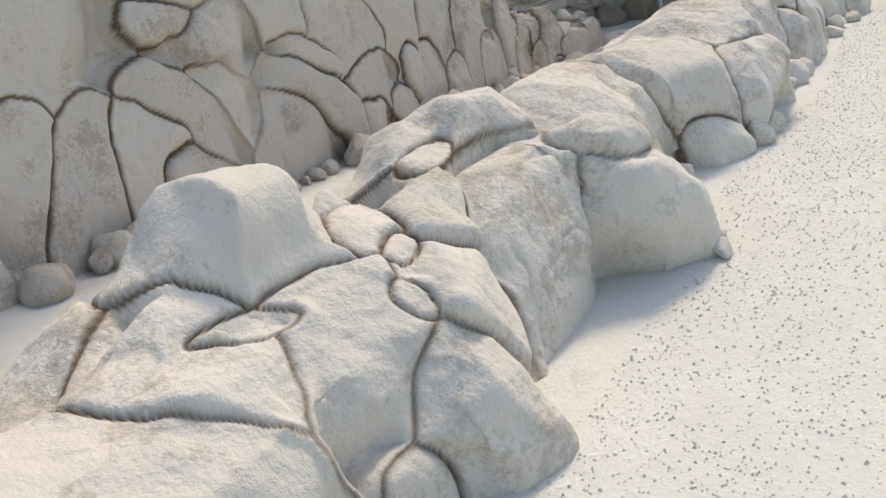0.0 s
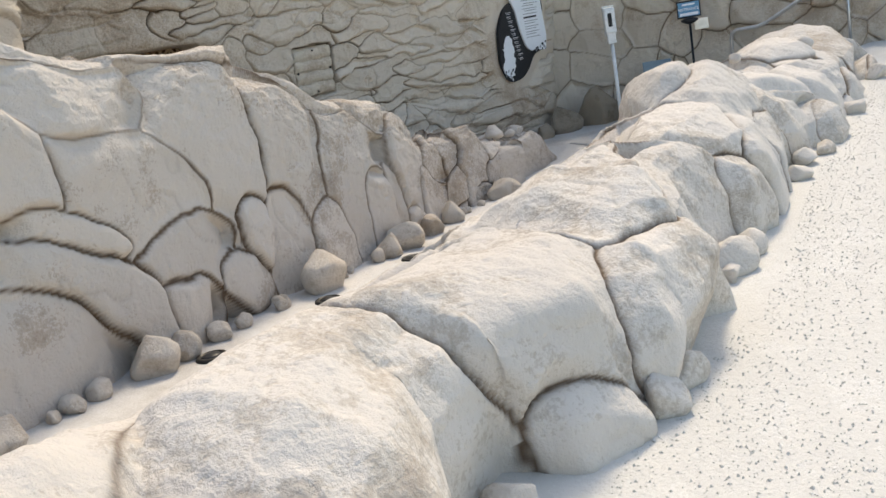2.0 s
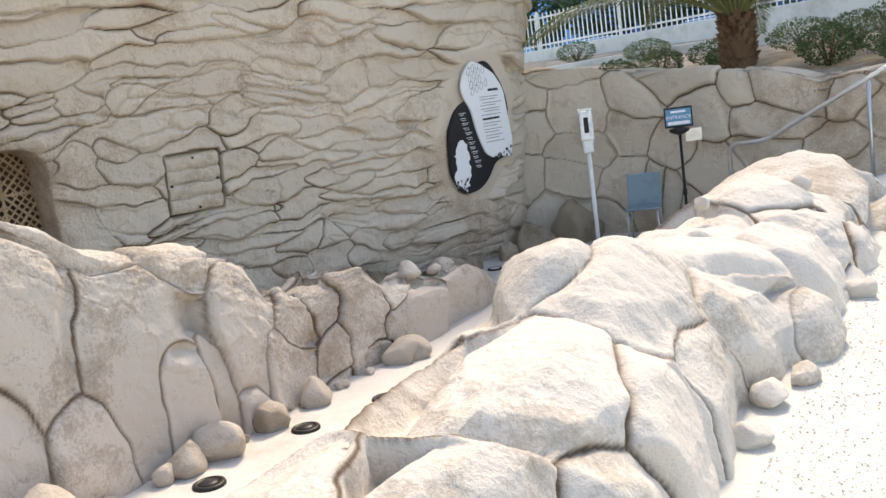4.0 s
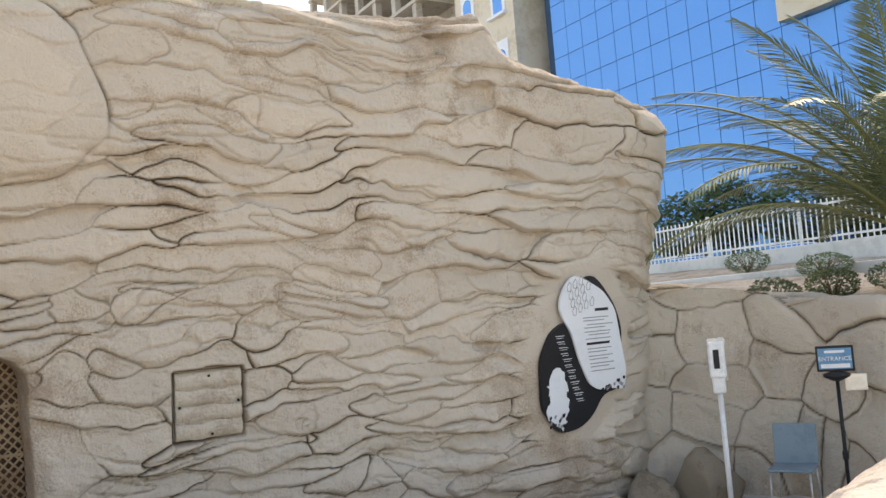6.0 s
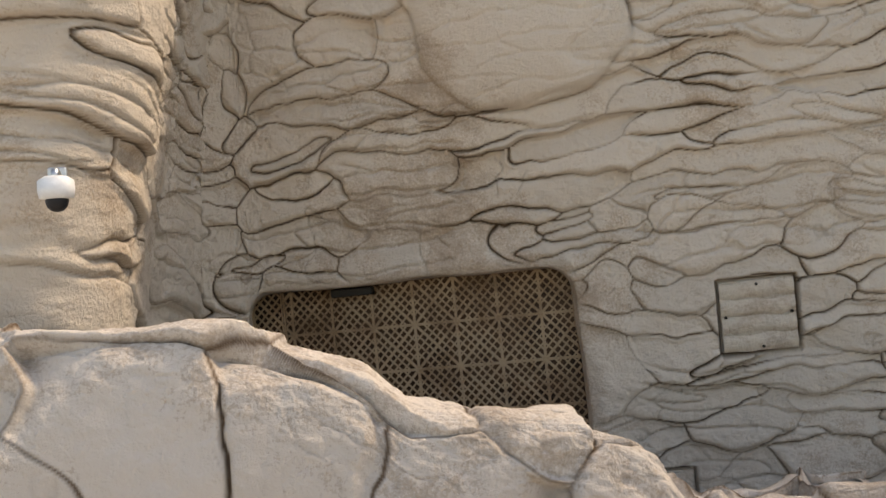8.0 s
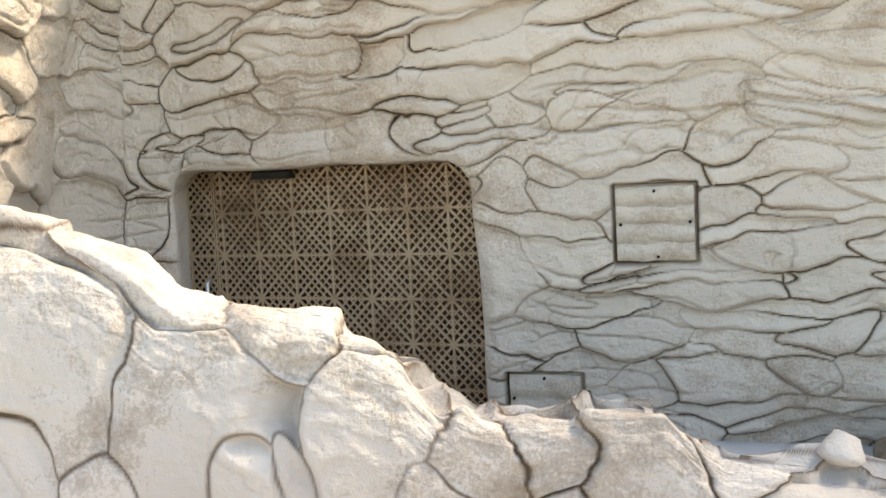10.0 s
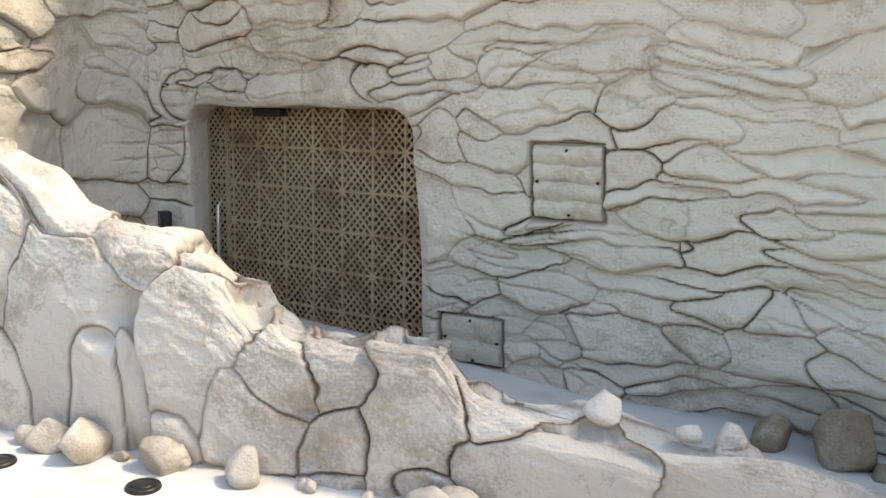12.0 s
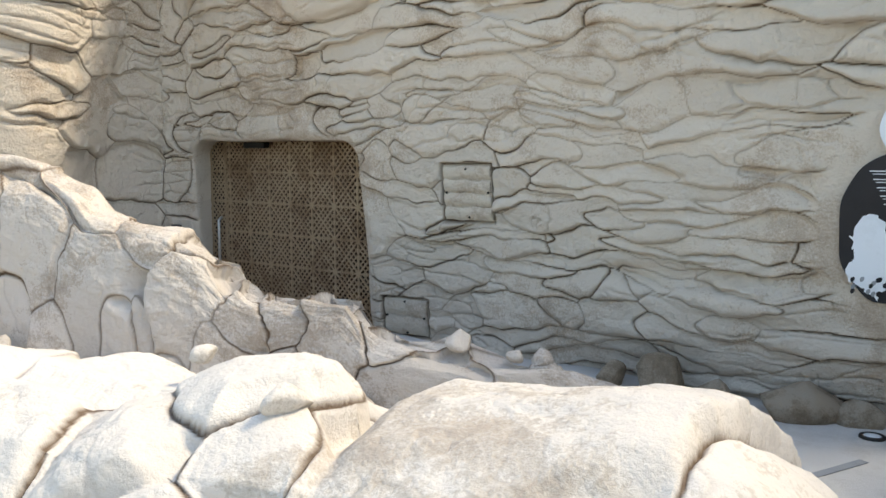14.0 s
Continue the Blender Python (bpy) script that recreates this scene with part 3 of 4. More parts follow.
kerb_seeds += stones(
    (14.15, 0.66, 0.42, 0.38, 10, 0.02), (15.28, 1.22, 0.42, 0.26, 25, 0.09), (15.50, 0.80, 0.22, 0.28, -20), (16.42, 1.20, 0.78, 0.85, 2, 0.02), (17.40, 1.10, 0.26, 0.75, -9), (14.80, 0.72, 0.40, 0.36), (13.45, 1.20, 0.46, 0.36, 6), (14.35, 1.40, 0.46, 0.36, -6), (15.30, 0.36, 0.36, 0.26), (16.70, 0.26, 0.36, 0.24, 0, 0.03), (14.65, 0.24, 0.22, 0.16, 0, 0.05))
kerb_seeds += stones(*[(1.5 + 1.75 * k, (2.32 if k < 6 else 2.7) + 0.05 * (k % 3), 0.95, 0.52 if k < 6 else 0.4) for k in range(8)])
kerb = core("wall_kerb", kerb_base, (0.02, KERB_RAIL[0][-1] - 0.3, 0.05, 3.05), 0.25, KERB, "low sculpted cream-coloured artificial rock kerb wall", "wall")
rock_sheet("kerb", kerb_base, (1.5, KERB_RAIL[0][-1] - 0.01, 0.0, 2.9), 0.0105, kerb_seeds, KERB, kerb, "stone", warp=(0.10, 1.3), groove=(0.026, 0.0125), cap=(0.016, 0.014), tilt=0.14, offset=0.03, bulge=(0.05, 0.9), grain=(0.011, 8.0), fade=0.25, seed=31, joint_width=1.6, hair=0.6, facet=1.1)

inner_seeds = stones(
    (7.41, 0.88, 0.36, 0.13, -4), (7.21, 0.70, 0.25, 0.10, -2), (7.61, 0.58, 0.40, 0.18, 10), (8.27, 0.72, 0.31, 0.21, -10), (9.09, 0.60, 0.60, 0.24, -7), (8.51, 0.42, 0.33, 0.07, -11), (7.22, 0.25, 0.39, 0.14, -16), (7.54, 0.29, 0.30, 0.13, -30), (8.47, 0.20, 0.44, 0.13, -17), (8.23, 0.05, 0.43, 0.15, -3), (6.99, 0.04, 0.42, 0.11, -12), (9.42, 0.26, 0.34, 0.14, 6))
inner_seeds += stones(
    (9.78, 1.05, 0.40, 0.66, 9), (10.63, 1.05, 0.40, 0.66, 3), (11.36, 0.75, 0.46, 0.63, -20), (12.3, 0.87, 0.28, 0.66, -10), (12.80, 0.95, 0.24, 0.85, -12), (8.92, 1.17, 0.46, 0.30, 6), (10.04, 0.29, 0.19, 0.12, -29), (9.23, 0.05, 0.19, 0.09, -3), (9.8, 0.09, 0.19, 0.08, -11), (5.96, 0.28, 0.28, 0.15, 40), (6.32, 0.18, 0.24, 0.17, 40), (6.77, 0.14, 0.34, 0.15, 3), (10.40, 0.20, 0.18, 0.20))
inner_seeds += stones(
    (11.04, 1.72, 0.36, 0.50, 20), (11.72, 1.58, 0.26, 0.60, 6), (11.55, 0.36, 0.23, 0.40, -10), (12.22, 1.80, 0.14, 0.40, -9), (12.60, 0.30, 0.27, 0.36, -15), (13.02, 1.20, 0.28, 0.62, 2), (13.55, 1.05, 0.29, 0.95, -4), (13.08, 0.26, 0.18, 0.26, -20), (14.02, 1.35, 0.24, 0.60, -8), (14.38, 0.66, 0.46, 0.70, -14), (15.31, 1.10, 0.42, 0.90, -10), (15.31, 1.80, 0.14, 0.30, 2, 0.06), (11.84, 0.27, 0.09, 0.34, 7))
inner_seeds += stones(
    (12.12, 0.04, 0.15, 0.16, -20), (12.41, -0.06, 0.14, 0.08), (12.70, -0.05, 0.14, 0.08), (13.02, -0.03, 0.18, 0.09, 10), (9.85, 1.85, 0.55, 0.40), (8.8, 1.65, 0.50, 0.45), (7.6, 1.55, 0.60, 0.45), (6.4, 1.50, 0.60, 0.45), (6.3, 0.75, 0.42, 0.30), (5.2, 1.10, 0.60, 0.60), (5.2, 0.30, 0.40, 0.35), (4.2, 0.4, 0.5, 0.4), (4.0, 1.3, 0.7, 0.6), (10.85, 0.10, 0.22, 0.22), (13.7, 0.05, 0.25, 0.14))


def inner_shape(A, B, h, crack):
    x, y, _, _ = along(INNER_RAIL, A)
    tall = np.interp(x, INNER_TOP[:, 0], INNER_TOP[:, 1]) - court_z(x, y)
    return h * np.clip(tall / 1.1, 0.25, 1), crack


inner_seeds += stones(*[(0.8 + 1.5 * k, 3.25, 0.85, 0.40) for k in range(11)])
inner = core("wall_inner", inner_base, (0.02, 16.35, 0.0, 3.2), 0.22, INNER, "sculpted artificial rock retaining wall stepping down along the walkway", "wall")
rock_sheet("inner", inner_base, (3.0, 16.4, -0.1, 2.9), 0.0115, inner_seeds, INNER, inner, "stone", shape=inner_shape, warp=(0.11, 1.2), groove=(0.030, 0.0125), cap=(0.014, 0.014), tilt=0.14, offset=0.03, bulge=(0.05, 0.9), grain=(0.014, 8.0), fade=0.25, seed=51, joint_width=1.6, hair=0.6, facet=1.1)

right_seeds = scatter((0, 9.3, 0.0, 2.5), ((0.45, 0.95), (0.32, 0.6)), 61, jitter=0.6)
right_wall = core("wall_right", right_base, (0, 8.8, 0, 2.6), 0.3, CLIFF, "low wall of large fitted artificial rock slabs", "wall")
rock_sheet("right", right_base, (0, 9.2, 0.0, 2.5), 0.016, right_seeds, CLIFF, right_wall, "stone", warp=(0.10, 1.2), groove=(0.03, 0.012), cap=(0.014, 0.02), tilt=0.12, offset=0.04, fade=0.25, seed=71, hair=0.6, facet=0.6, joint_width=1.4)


# ---- things at the cliff ----
def on_cliff(a, b, out=0.0):
    """Pose on the cliff's face: x along it, z up it, y into it."""
    e = 0.02
    p, q, r = (cliff_base(np.array([u]), np.array([v]))[0] for u, v in ((a, b), (a + e, b), (a, b + e)))
    x, z = Vector(q - p).normalized(), Vector(r - p).normalized()
    y = z.cross(x).normalized()
    z = x.cross(y)
    o = Vector(p) - y * out
    return Matrix(((x.x, y.x, z.x, o.x), (x.y, y.y, z.y, o.y), (x.z, y.z, z.z, o.z), (0, 0, 0, 1)))


METAL_DARK = plain("dark_metal", (0.035, 0.033, 0.03), 0.45, 0.6)
LATTICE = material("lattice_bronze", ((0.23, 0.15, 0.085), (0.34, 0.235, 0.145), (0.43, 0.32, 0.205)), 1.2, 0.55, 0.1, 60, 0.35)
DOOR_BACK = material("door_backing", ((0.025, 0.013, 0.006), (0.06, 0.03, 0.013), (0.11, 0.06, 0.028)), 0.9, 0.5, 0.05, 30)
STEEL = plain("brushed_steel", (0.56, 0.56, 0.55), 0.35, 0.9)
WHITE = plain("white_enamel", (0.78, 0.79, 0.78), 0.35)
BLACK = plain("black_plastic", (0.018, 0.018, 0.02), 0.4)
GREYBLUE = plain("grey_blue_plastic", (0.20, 0.27, 0.31), 0.5)
WOODISH = material("plank_relief", ((0.40, 0.33, 0.25), (0.50, 0.42, 0.33), (0.57, 0.50, 0.40)), 3.0, 0.9, 0.6, 40, piece=0.06)
INK = plain("sign_black", (0.02, 0.02, 0.022), 0.35)
PAPER = plain("sign_white", (0.74, 0.76, 0.78), 0.4, spread=0.04)
GREY_INK = plain("sign_grey", (0.28, 0.29, 0.30), 0.5)

TW, TH, DX0, DZ0, DY = 0.355, 0.376, 3.74, -0.46, 9.67
door = empty("door_1", pose(DX0, DY, DZ0), "closed bronze lattice gate with eight-pointed star pattern set in the rock", "door", "", "structure")
bm = bmesh.new()
box(bm, -0.05, 9 * TW + 0.05, 0.035, 0.055, 0.0, 6 * TH)
part("backing", bm, DOOR_BACK, door, "dark brown backing sheet")


def bar(bm, p, q, w, y0, y1):
    d = Vector((q[0] - p[0], 0, q[1] - p[1]))
    ln = d.length
    ang = math.atan2(d.z, d.x)
    box(bm, 0, ln, y0, y1, -w / 2, w / 2, 0, pose(p[0], 0, p[1], 0, -math.degrees(ang), 0))


bm = bmesh.new()
c = (TW / 2, TH / 2)
for p, q in (((0, 0), (TW, 0)), ((0, 0), (0, TH)), ((0, 0), (TW, TH)), ((TW, 0), (0, TH))):
    bar(bm, p, q, 0.022, -0.008, 0.008)
for k in (0.2, 0.4, 0.62):
    for p, q in (((TW * k, 0), (TW / 2 + TW * k / 2, TH / 2 - TH * k / 2)), ((TW * (1 - k), 0), (TW / 2 - TW * k / 2, TH / 2 - TH * k / 2)), ((TW * k, TH), (TW / 2 + TW * k / 2, TH / 2 + TH * k / 2)), ((TW * (1 - k), TH), (TW / 2 - TW * k / 2, TH / 2 + TH * k / 2)),
                 ((0, TH * k), (TW / 2 - TW * k / 2, TH / 2 + TH * k / 2)), ((0, TH * (1 - k)), (TW / 2 - TW * k / 2, TH / 2 - TH * k / 2)), ((TW, TH * k), (TW / 2 + TW * k / 2, TH / 2 + TH * k / 2)), ((TW, TH * (1 - k)), (TW / 2 + TW * k / 2, TH / 2 - TH * k / 2))):
        bar(bm, p, q, 0.014, -0.005, 0.006)
tile = part("lattice_panel", bm, LATTICE, door)
for i in range(9):
    for k in range(6):
        if i or k:
            o = new("lattice_panel", tile.data)
            o.parent = door
            o.location = (i * TW, 0, k * TH)
bm = bmesh.new()
tube(bm, [(0.55, -0.02, 0.62), (0.55, -0.07, 0.66), (0.55, -0.07, 1.26), (0.55, -0.02, 1.30)], 0.018)
part("door_handle", bm, STEEL, door, "upright steel pull handle")
for x in (1.02, 1.06):
    bm = bmesh.new()
    box(bm, x * 0.6, x * 0.6 + 0.012, -0.014, 0.02, 0, 6 * TH, 0.002)
    part("door_frame", bm, LATTICE, door)
bm = bmesh.new()
box(bm, 1.10, 1.46, -0.12, -0.02, 2.17, 2.24, 0.012)
part("door_closer", bm, METAL_DARK, door, "black closer box")

wall_switch = empty("card_reader", pose(4.02, 9.16, 0.66, 0, 0, 62), "small black card reader on the rock beside the gate", "card reader")
bm = bmesh.new()
box(bm, -0.055, 0.055, -0.05, 0.10, -0.10, 0.10, 0.01)
part("housing", bm, BLACK, wall_switch)
bm = bmesh.new()
box(bm, -0.035, 0.035, -0.056, -0.048, -0.06, 0.07, 0.003)
part("face", bm, METAL_DARK, wall_switch)


def hatch(r, planks, label):
    a, b, w, h = (r[0] + r[1]) / 2, (r[2] + r[3]) / 2, r[1] - r[0] - 0.035, r[3] - r[2] - 0.035
    t = empty("access_hatch", on_cliff(a, b, 0.0), label, "hatch", "", "structure")
    bm = bmesh.new()
    box(bm, -w / 2, w / 2, 0.0, 0.04, -h / 2, h / 2, 0.004)
    part("panel", bm, WOODISH, t)
    cuts = [-0.5] + [-0.5 + (k + 1) / planks + 0.03 * math.sin(3.1 * k) for k in range(planks - 1)] + [0.5]
    for k in range(planks):
        n, m = 26, 7
        z0, z1 = cuts[k] * h + 0.006, cuts[k + 1] * h - 0.006
        us, vs = np.meshgrid(np.linspace(-w / 2 + 0.004, w / 2 - 0.004, n), np.linspace(z0, z1, m), indexing="ij")
        wav = 0.008 * np.sin(us * 9 + 2.1 * k) + 0.006 * np.sin(us * 23 + k)
        edge = np.minimum(np.arange(m), m - 1 - np.arange(m))[None, :]
        ys = -0.006 - 0.013 * np.clip(edge, 0, 1.6) + 0.006 * fbm(us * 9 + 7 * k, vs * 30, 5, 3)
        P3 = np.stack([us, ys, vs + wav], -1).reshape(-1, 3)
        idx = np.arange(n * m).reshape(n, m)
        q = np.stack([idx[:-1, :-1], idx[1:, :-1], idx[1:, 1:], idx[:-1, 1:]], -1).reshape(-1, 4)
        o = new("plank", mesh_from("plank", P3, q, WOODISH))
        o.parent = t
    for x, z in ((0.0, 0.44), (0.44, 0.02), (-0.44, 0.0), (0.03, -0.44)):
        bm = bmesh.new()
        bmesh.ops.create_cone(bm, cap_ends=True, segments=12, radius1=0.013, radius2=0.011, depth=0.014, matrix=pose(x * w, -0.022, z * h, 90))
        part("bolt", bm, METAL_DARK, t)
    return t


hatch(HATCH, 4, "square access hatch with carved plank relief and dark bolts in the rock")
hatch(HATCH_LOW, 2, "low square access hatch carved to match the rock")

# sign: two overlapping flat boards of uneven outline on the rock
sign = empty("info_sign", on_cliff(CA(12.19), 2.1, 0.05), "black and white outdoor information sign of irregular outline", "sign")


def board(name, pts, y0, y1, mat, parent, rough=0.0, n=90, label=""):
    """A flat board with the given corners; rough frays its outline."""
    p = np.array(pts + pts[:1], float)
    s = np.concatenate([[0], np.cumsum(np.hypot(*np.diff(p, axis=0).T))])
    q = np.linspace(0, s[-1], n, endpoint=False)
    xs, zs = np.interp(q, s, p[:, 0]), np.interp(q, s, p[:, 1])
    for _ in range(3):
        xs, zs = (np.roll(xs, 1) + 2 * xs + np.roll(xs, -1)) / 4, (np.roll(zs, 1) + 2 * zs + np.roll(zs, -1)) / 4
    jx, jz = rough * vnoise(q * 28, 0 * q, 3), rough * vnoise(q * 28, 0 * q + 9, 4)
    bm = bmesh.new()
    f = [bm.verts.new((x, y0, z)) for x, z in zip(xs + jx, zs + jz)]
    b = [bm.verts.new((x, y1, z)) for x, z in zip(xs + jx, zs + jz)]
    bm.faces.new(f)
    bm.faces.new(b[::-1])
    for k in range(n):
        bm.faces.new((f[k - 1], f[k], b[k], b[k - 1]))
    bmesh.ops.recalc_face_normals(bm, faces=bm.faces)
    return part(name, bm, mat, parent, label)


board("black_board", [(-0.24, 0.39), (-0.42, 0.29), (-0.56, 0.03), (-0.55, -0.48), (-0.33, -0.77), (-0.02, -0.75), (0.17, -0.64), (0.33, -0.42), (0.60, -0.38), (0.63, 0.29), (0.52, 0.55), (0.36, 0.74), (0.23, 0.87), (0.07, 0.87), (-0.02, 0.4)], -0.025, 0.02, INK, sign, 0.0, 90, "matt black back board")
white_board = board("white_board", [(-0.12, 0.88), (-0.27, 0.72), (-0.32, 0.55), (-0.24, 0.39), (-0.15, 0.29), (-0.04, -0.02), (0.11, -0.30), (0.28, -0.38), (0.42, -0.36), (0.63, -0.40), (0.67, -0.19), (0.60, 0.09), (0.51, 0.49), (0.33, 0.70), (0.05, 0.84)], -0.05, -0.022, PAPER, sign, 0.0, 90, "white text board")
board("white_shape", [(-0.38, -0.07), (-0.47, -0.26), (-0.46, -0.42), (-0.50, -0.55), (-0.40, -0.66), (-0.27, -0.74), (-0.18, -0.55), (-0.22, -0.21), (-0.30, -0.09)], -0.030, -0.026, PAPER, sign, 0.022, 160, "frayed white printed shape")
rng = random.Random(5)
for k in range(14):
    x, z = rng.uniform(-0.46, -0.22), rng.uniform(-0.74, -0.60)
    board("ink_fleck", [(x, z), (x + 0.03, z + 0.02), (x + 0.035, z + 0.06), (x - 0.005, z + 0.045)], -0.034, -0.031, INK if k % 3 else GREY_INK, sign, 0.004, 12)
for k in range(22):
    x = 0.28 + 0.34 * rng.random()
    z = -0.40 + 0.34 * (x - 0.26) * rng.random()
    board("ink_fleck", [(x, z), (x + 0.03, z + 0.015), (x + 0.03, z + 0.055), (x - 0.01, z + 0.04)], -0.054, -0.051, INK if k % 3 else GREY_INK, sign, 0.004, 12)


def text_line(x, z, ln, hgt, mat, y=-0.052):
    bm = bmesh.new()
    box(bm, x, x + ln, y - 0.001, y + 0.002, z - hgt / 2, z + hgt / 2)
    part("text_line", bm, mat, sign)


text_line(0.20, 0.50, 0.20, 0.030, INK)
for k in range(7):
    text_line(0.02 + 0.006 * k + 0.05 * (k % 3 == 2), 0.42 - 0.032 * k - 0.012 * (k // 2), 0.38 - 0.07 * (k % 2), 0.010, GREY_INK)
text_line(0.07, 0.14, 0.34, 0.026, INK)
for k in range(7):
    text_line(0.08 + 0.008 * k, 0.085 - 0.034 * k - 0.012 * (k // 2), 0.36 - 0.08 * (k % 2), 0.010, GREY_INK)
for k in range(12):
    text_line(-0.36 + 0.026 * k, 0.25 - 0.062 * k, 0.13 - 0.03 * (k % 2), 0.007, PAPER, -0.027)
    text_line(-0.34 + 0.026 * k, 0.228 - 0.062 * k, 0.09, 0.005, PAPER, -0.027)
for i in range(4):
    for k in range(3 + i % 2):
        cx, cz = -0.20 + 0.085 * k + 0.11 * i * 0.4 - 0.02 * i, 0.76 - 0.085 * i + 0.03 * k
        bm = bmesh.new()
        pts = [(cx, cz), (cx + 0.035, cz + 0.05), (cx + 0.06, cz + 0.02), (cx + 0.05, cz - 0.045), (cx + 0.01, cz - 0.05), (cx, cz)]
        for p, q in zip(pts, pts[1:]):
            bar(bm, p, q, 0.006, -0.053, -0.051)
        part("feather_outline", bm, GREY_INK, sign)

# dome camera on the rock beside the gate
cctv = empty("security_camera", pose(4.33, 6.56, 2.42, 0, 0, -60), "white dome security camera on a grey arm on the rock", "security camera")
bm = bmesh.new()
box(bm, -0.32, -0.22, -0.05, 0.05, 0.0, 0.14, 0.012)
part("wall_plate", bm, STEEL, cctv)
bm = bmesh.new()
tube(bm, [(-0.24, 0, 0.09), (-0.1, 0, 0.09), (0.0, 0, 0.075), (0.0, 0, 0.03)], 0.022, 12)
part("arm", bm, STEEL, cctv)


def lathe(bm, profile, seg=24):
    """Turns (radius, height) pairs about the z axis."""
    rings = [[bm.verts.new((r * math.cos(2 * math.pi * k / seg), r * math.sin(2 * math.pi * k / seg), z)) for k in range(seg)] for r, z in profile]
    for r0, r1 in zip(rings, rings[1:]):
        for k in range(seg):
            bm.faces.new((r0[k], r0[(k + 1) % seg], r1[(k + 1) % seg], r1[k])).smooth = True
    bm.faces.new(rings[0][::-1])
    bm.faces.new(rings[-1])
    return bm


bm = lathe(bmesh.new(), [(0.055, -0.07), (0.085, -0.06), (0.092, -0.02), (0.09, 0.03), (0.06, 0.05), (0.03, 0.055)])
part("housing", bm, WHITE, cctv)
bm = lathe(bmesh.new(), [(0.004, -0.135), (0.03, -0.128), (0.05, -0.108), (0.058, -0.08), (0.058, -0.065)])
part("dome", bm, BLACK, cctv, "smoked dark dome")


# ---- loose rocks ----
def boulder(x, y, z, sx, sy, sz, seed, mat=None, label="rounded artificial boulder at the foot of the wall", group="boulders along the walls"):
    bm = bmesh.new()
    bmesh.ops.create_icosphere(bm, subdivisions=3, radius=1.0)
    r = random.Random(seed)
    cuts = [(Vector((r.uniform(-1, 1), r.uniform(-1, 1), r.uniform(-0.4, 1))).normalized(), r.uniform(0.52, 0.84)) for _ in range(11)]
    for v in bm.verts:
        d = v.co.copy()
        for n, lim in cuts:
            e = v.co.dot(n) - lim
            if e > 0:
                v.co -= n * e * 0.95
        v.co *= 1 + 0.05 * noise.noise(d * 1.7 + Vector((seed, 0, 0))) + 0.025 * noise.noise(d * 5 + Vector((0, seed, 0)))
        v.co = Vector((v.co.x * sx, v.co.y * sy, v.co.z * sz))
    for f in bm.faces:
        f.smooth = True
    ob = part("boulder", bm, mat or BOULDER, None, "", pose(x, y, z + sz * 0.62, 0, 0, r.uniform(0, 180)))
    return tagged(ob, label, "rock", group)


rng = random.Random(12)
for k in range(38):
    a = 5.6 + 8.6 * (k + rng.uniform(-0.3, 1.3)) / 38
    x, y, nx, ny = (float(v) for v in along(INNER_RAIL, a))
    s = rng.choice((0.05, 0.07, 0.08, 0.10, 0.13, 0.16, 0.20))
    d = -0.02 - s * 0.55 - rng.uniform(0, 0.04)
    boulder(x + nx * d, y + ny * d, float(court_z(x, y)), s * rng.uniform(0.9, 1.35), s, s * rng.uniform(0.75, 1.05), k)
for k, (x, y, s, h) in enumerate(((9.8, 9.46, 0.17, 0.17), (10.24, 9.46, 0.26, 0.24), (10.5, 9.36, 0.09, 0.09), (10.72, 9.48, 0.17, 0.16), (11.42, 9.56, 0.33, 0.24), (11.85, 9.58, 0.18, 0.15), (12.6, 9.6, 0.2, 0.18), (13.1, 9.62, 0.30, 0.28), (13.75, 9.35, 0.38, 0.40))):
    boulder(x, y, float(court_z(x, y)) - 0.03, s * 1.15, s * 0.9, h, 100 + k, BROWN_STONE, "brown boulder against the foot of the cliff", "boulders under the cliff")
for k, (a, d, s) in enumerate(((7.12, -0.14, 0.06), (7.3, -0.1, 0.05), (8.84, 0.0, 0.12), (9.06, 0.0, 0.1), (8.12, 0.24, 0.09), (10.34, 0.22, 0.15), (10.62, 0.16, 0.1), (10.2, 0.2, 0.08), (12.15, 0.08, 0.08), (12.6, 0.08, 0.1), (12.9, 0.0, 0.08), (14.4, -0.06, 0.1), (16.3, -0.06, 0.12))):
    x, y, nx, ny = (float(v) for v in along(KERB_RAIL, a))
    boulder(x + nx * d, y + ny * d, float(gravel_z(x, y)), s * 1.25, s, s * 0.8, 200 + k, KERB, "small rounded stone against the kerb on the gravel", "small stones at the kerb")
for k, (a, b, s) in enumerate(((15.55, 1.05, 0.08), (14.78, 1.5, 0.05))):
    p = kerb_base(np.array([a]), np.array([b]))[0]
    boulder(float(p[0]), float(p[1]), float(p[2]) + 0.05, s * 1.6, s * 0.9, s, 300 + k, KERB, "loose stone on top of the kerb wall", "stones on the kerb")
for k, (a, s) in enumerate(((14.6, 0.12), (15.25, 0.10), (15.05, 0.07))):
    x, y, nx, ny = (float(v) for v in along(INNER_RAIL, a))
    p = inner_base(np.array([a]), np.array([2.1]))[0]
    boulder(float(p[0]), float(p[1]), float(p[2]) - 0.03, s * 1.2, s, s * 0.8, 320 + k, INNER, "rounded capstone on the low end of the rock wall", "capstones on the inner wall")


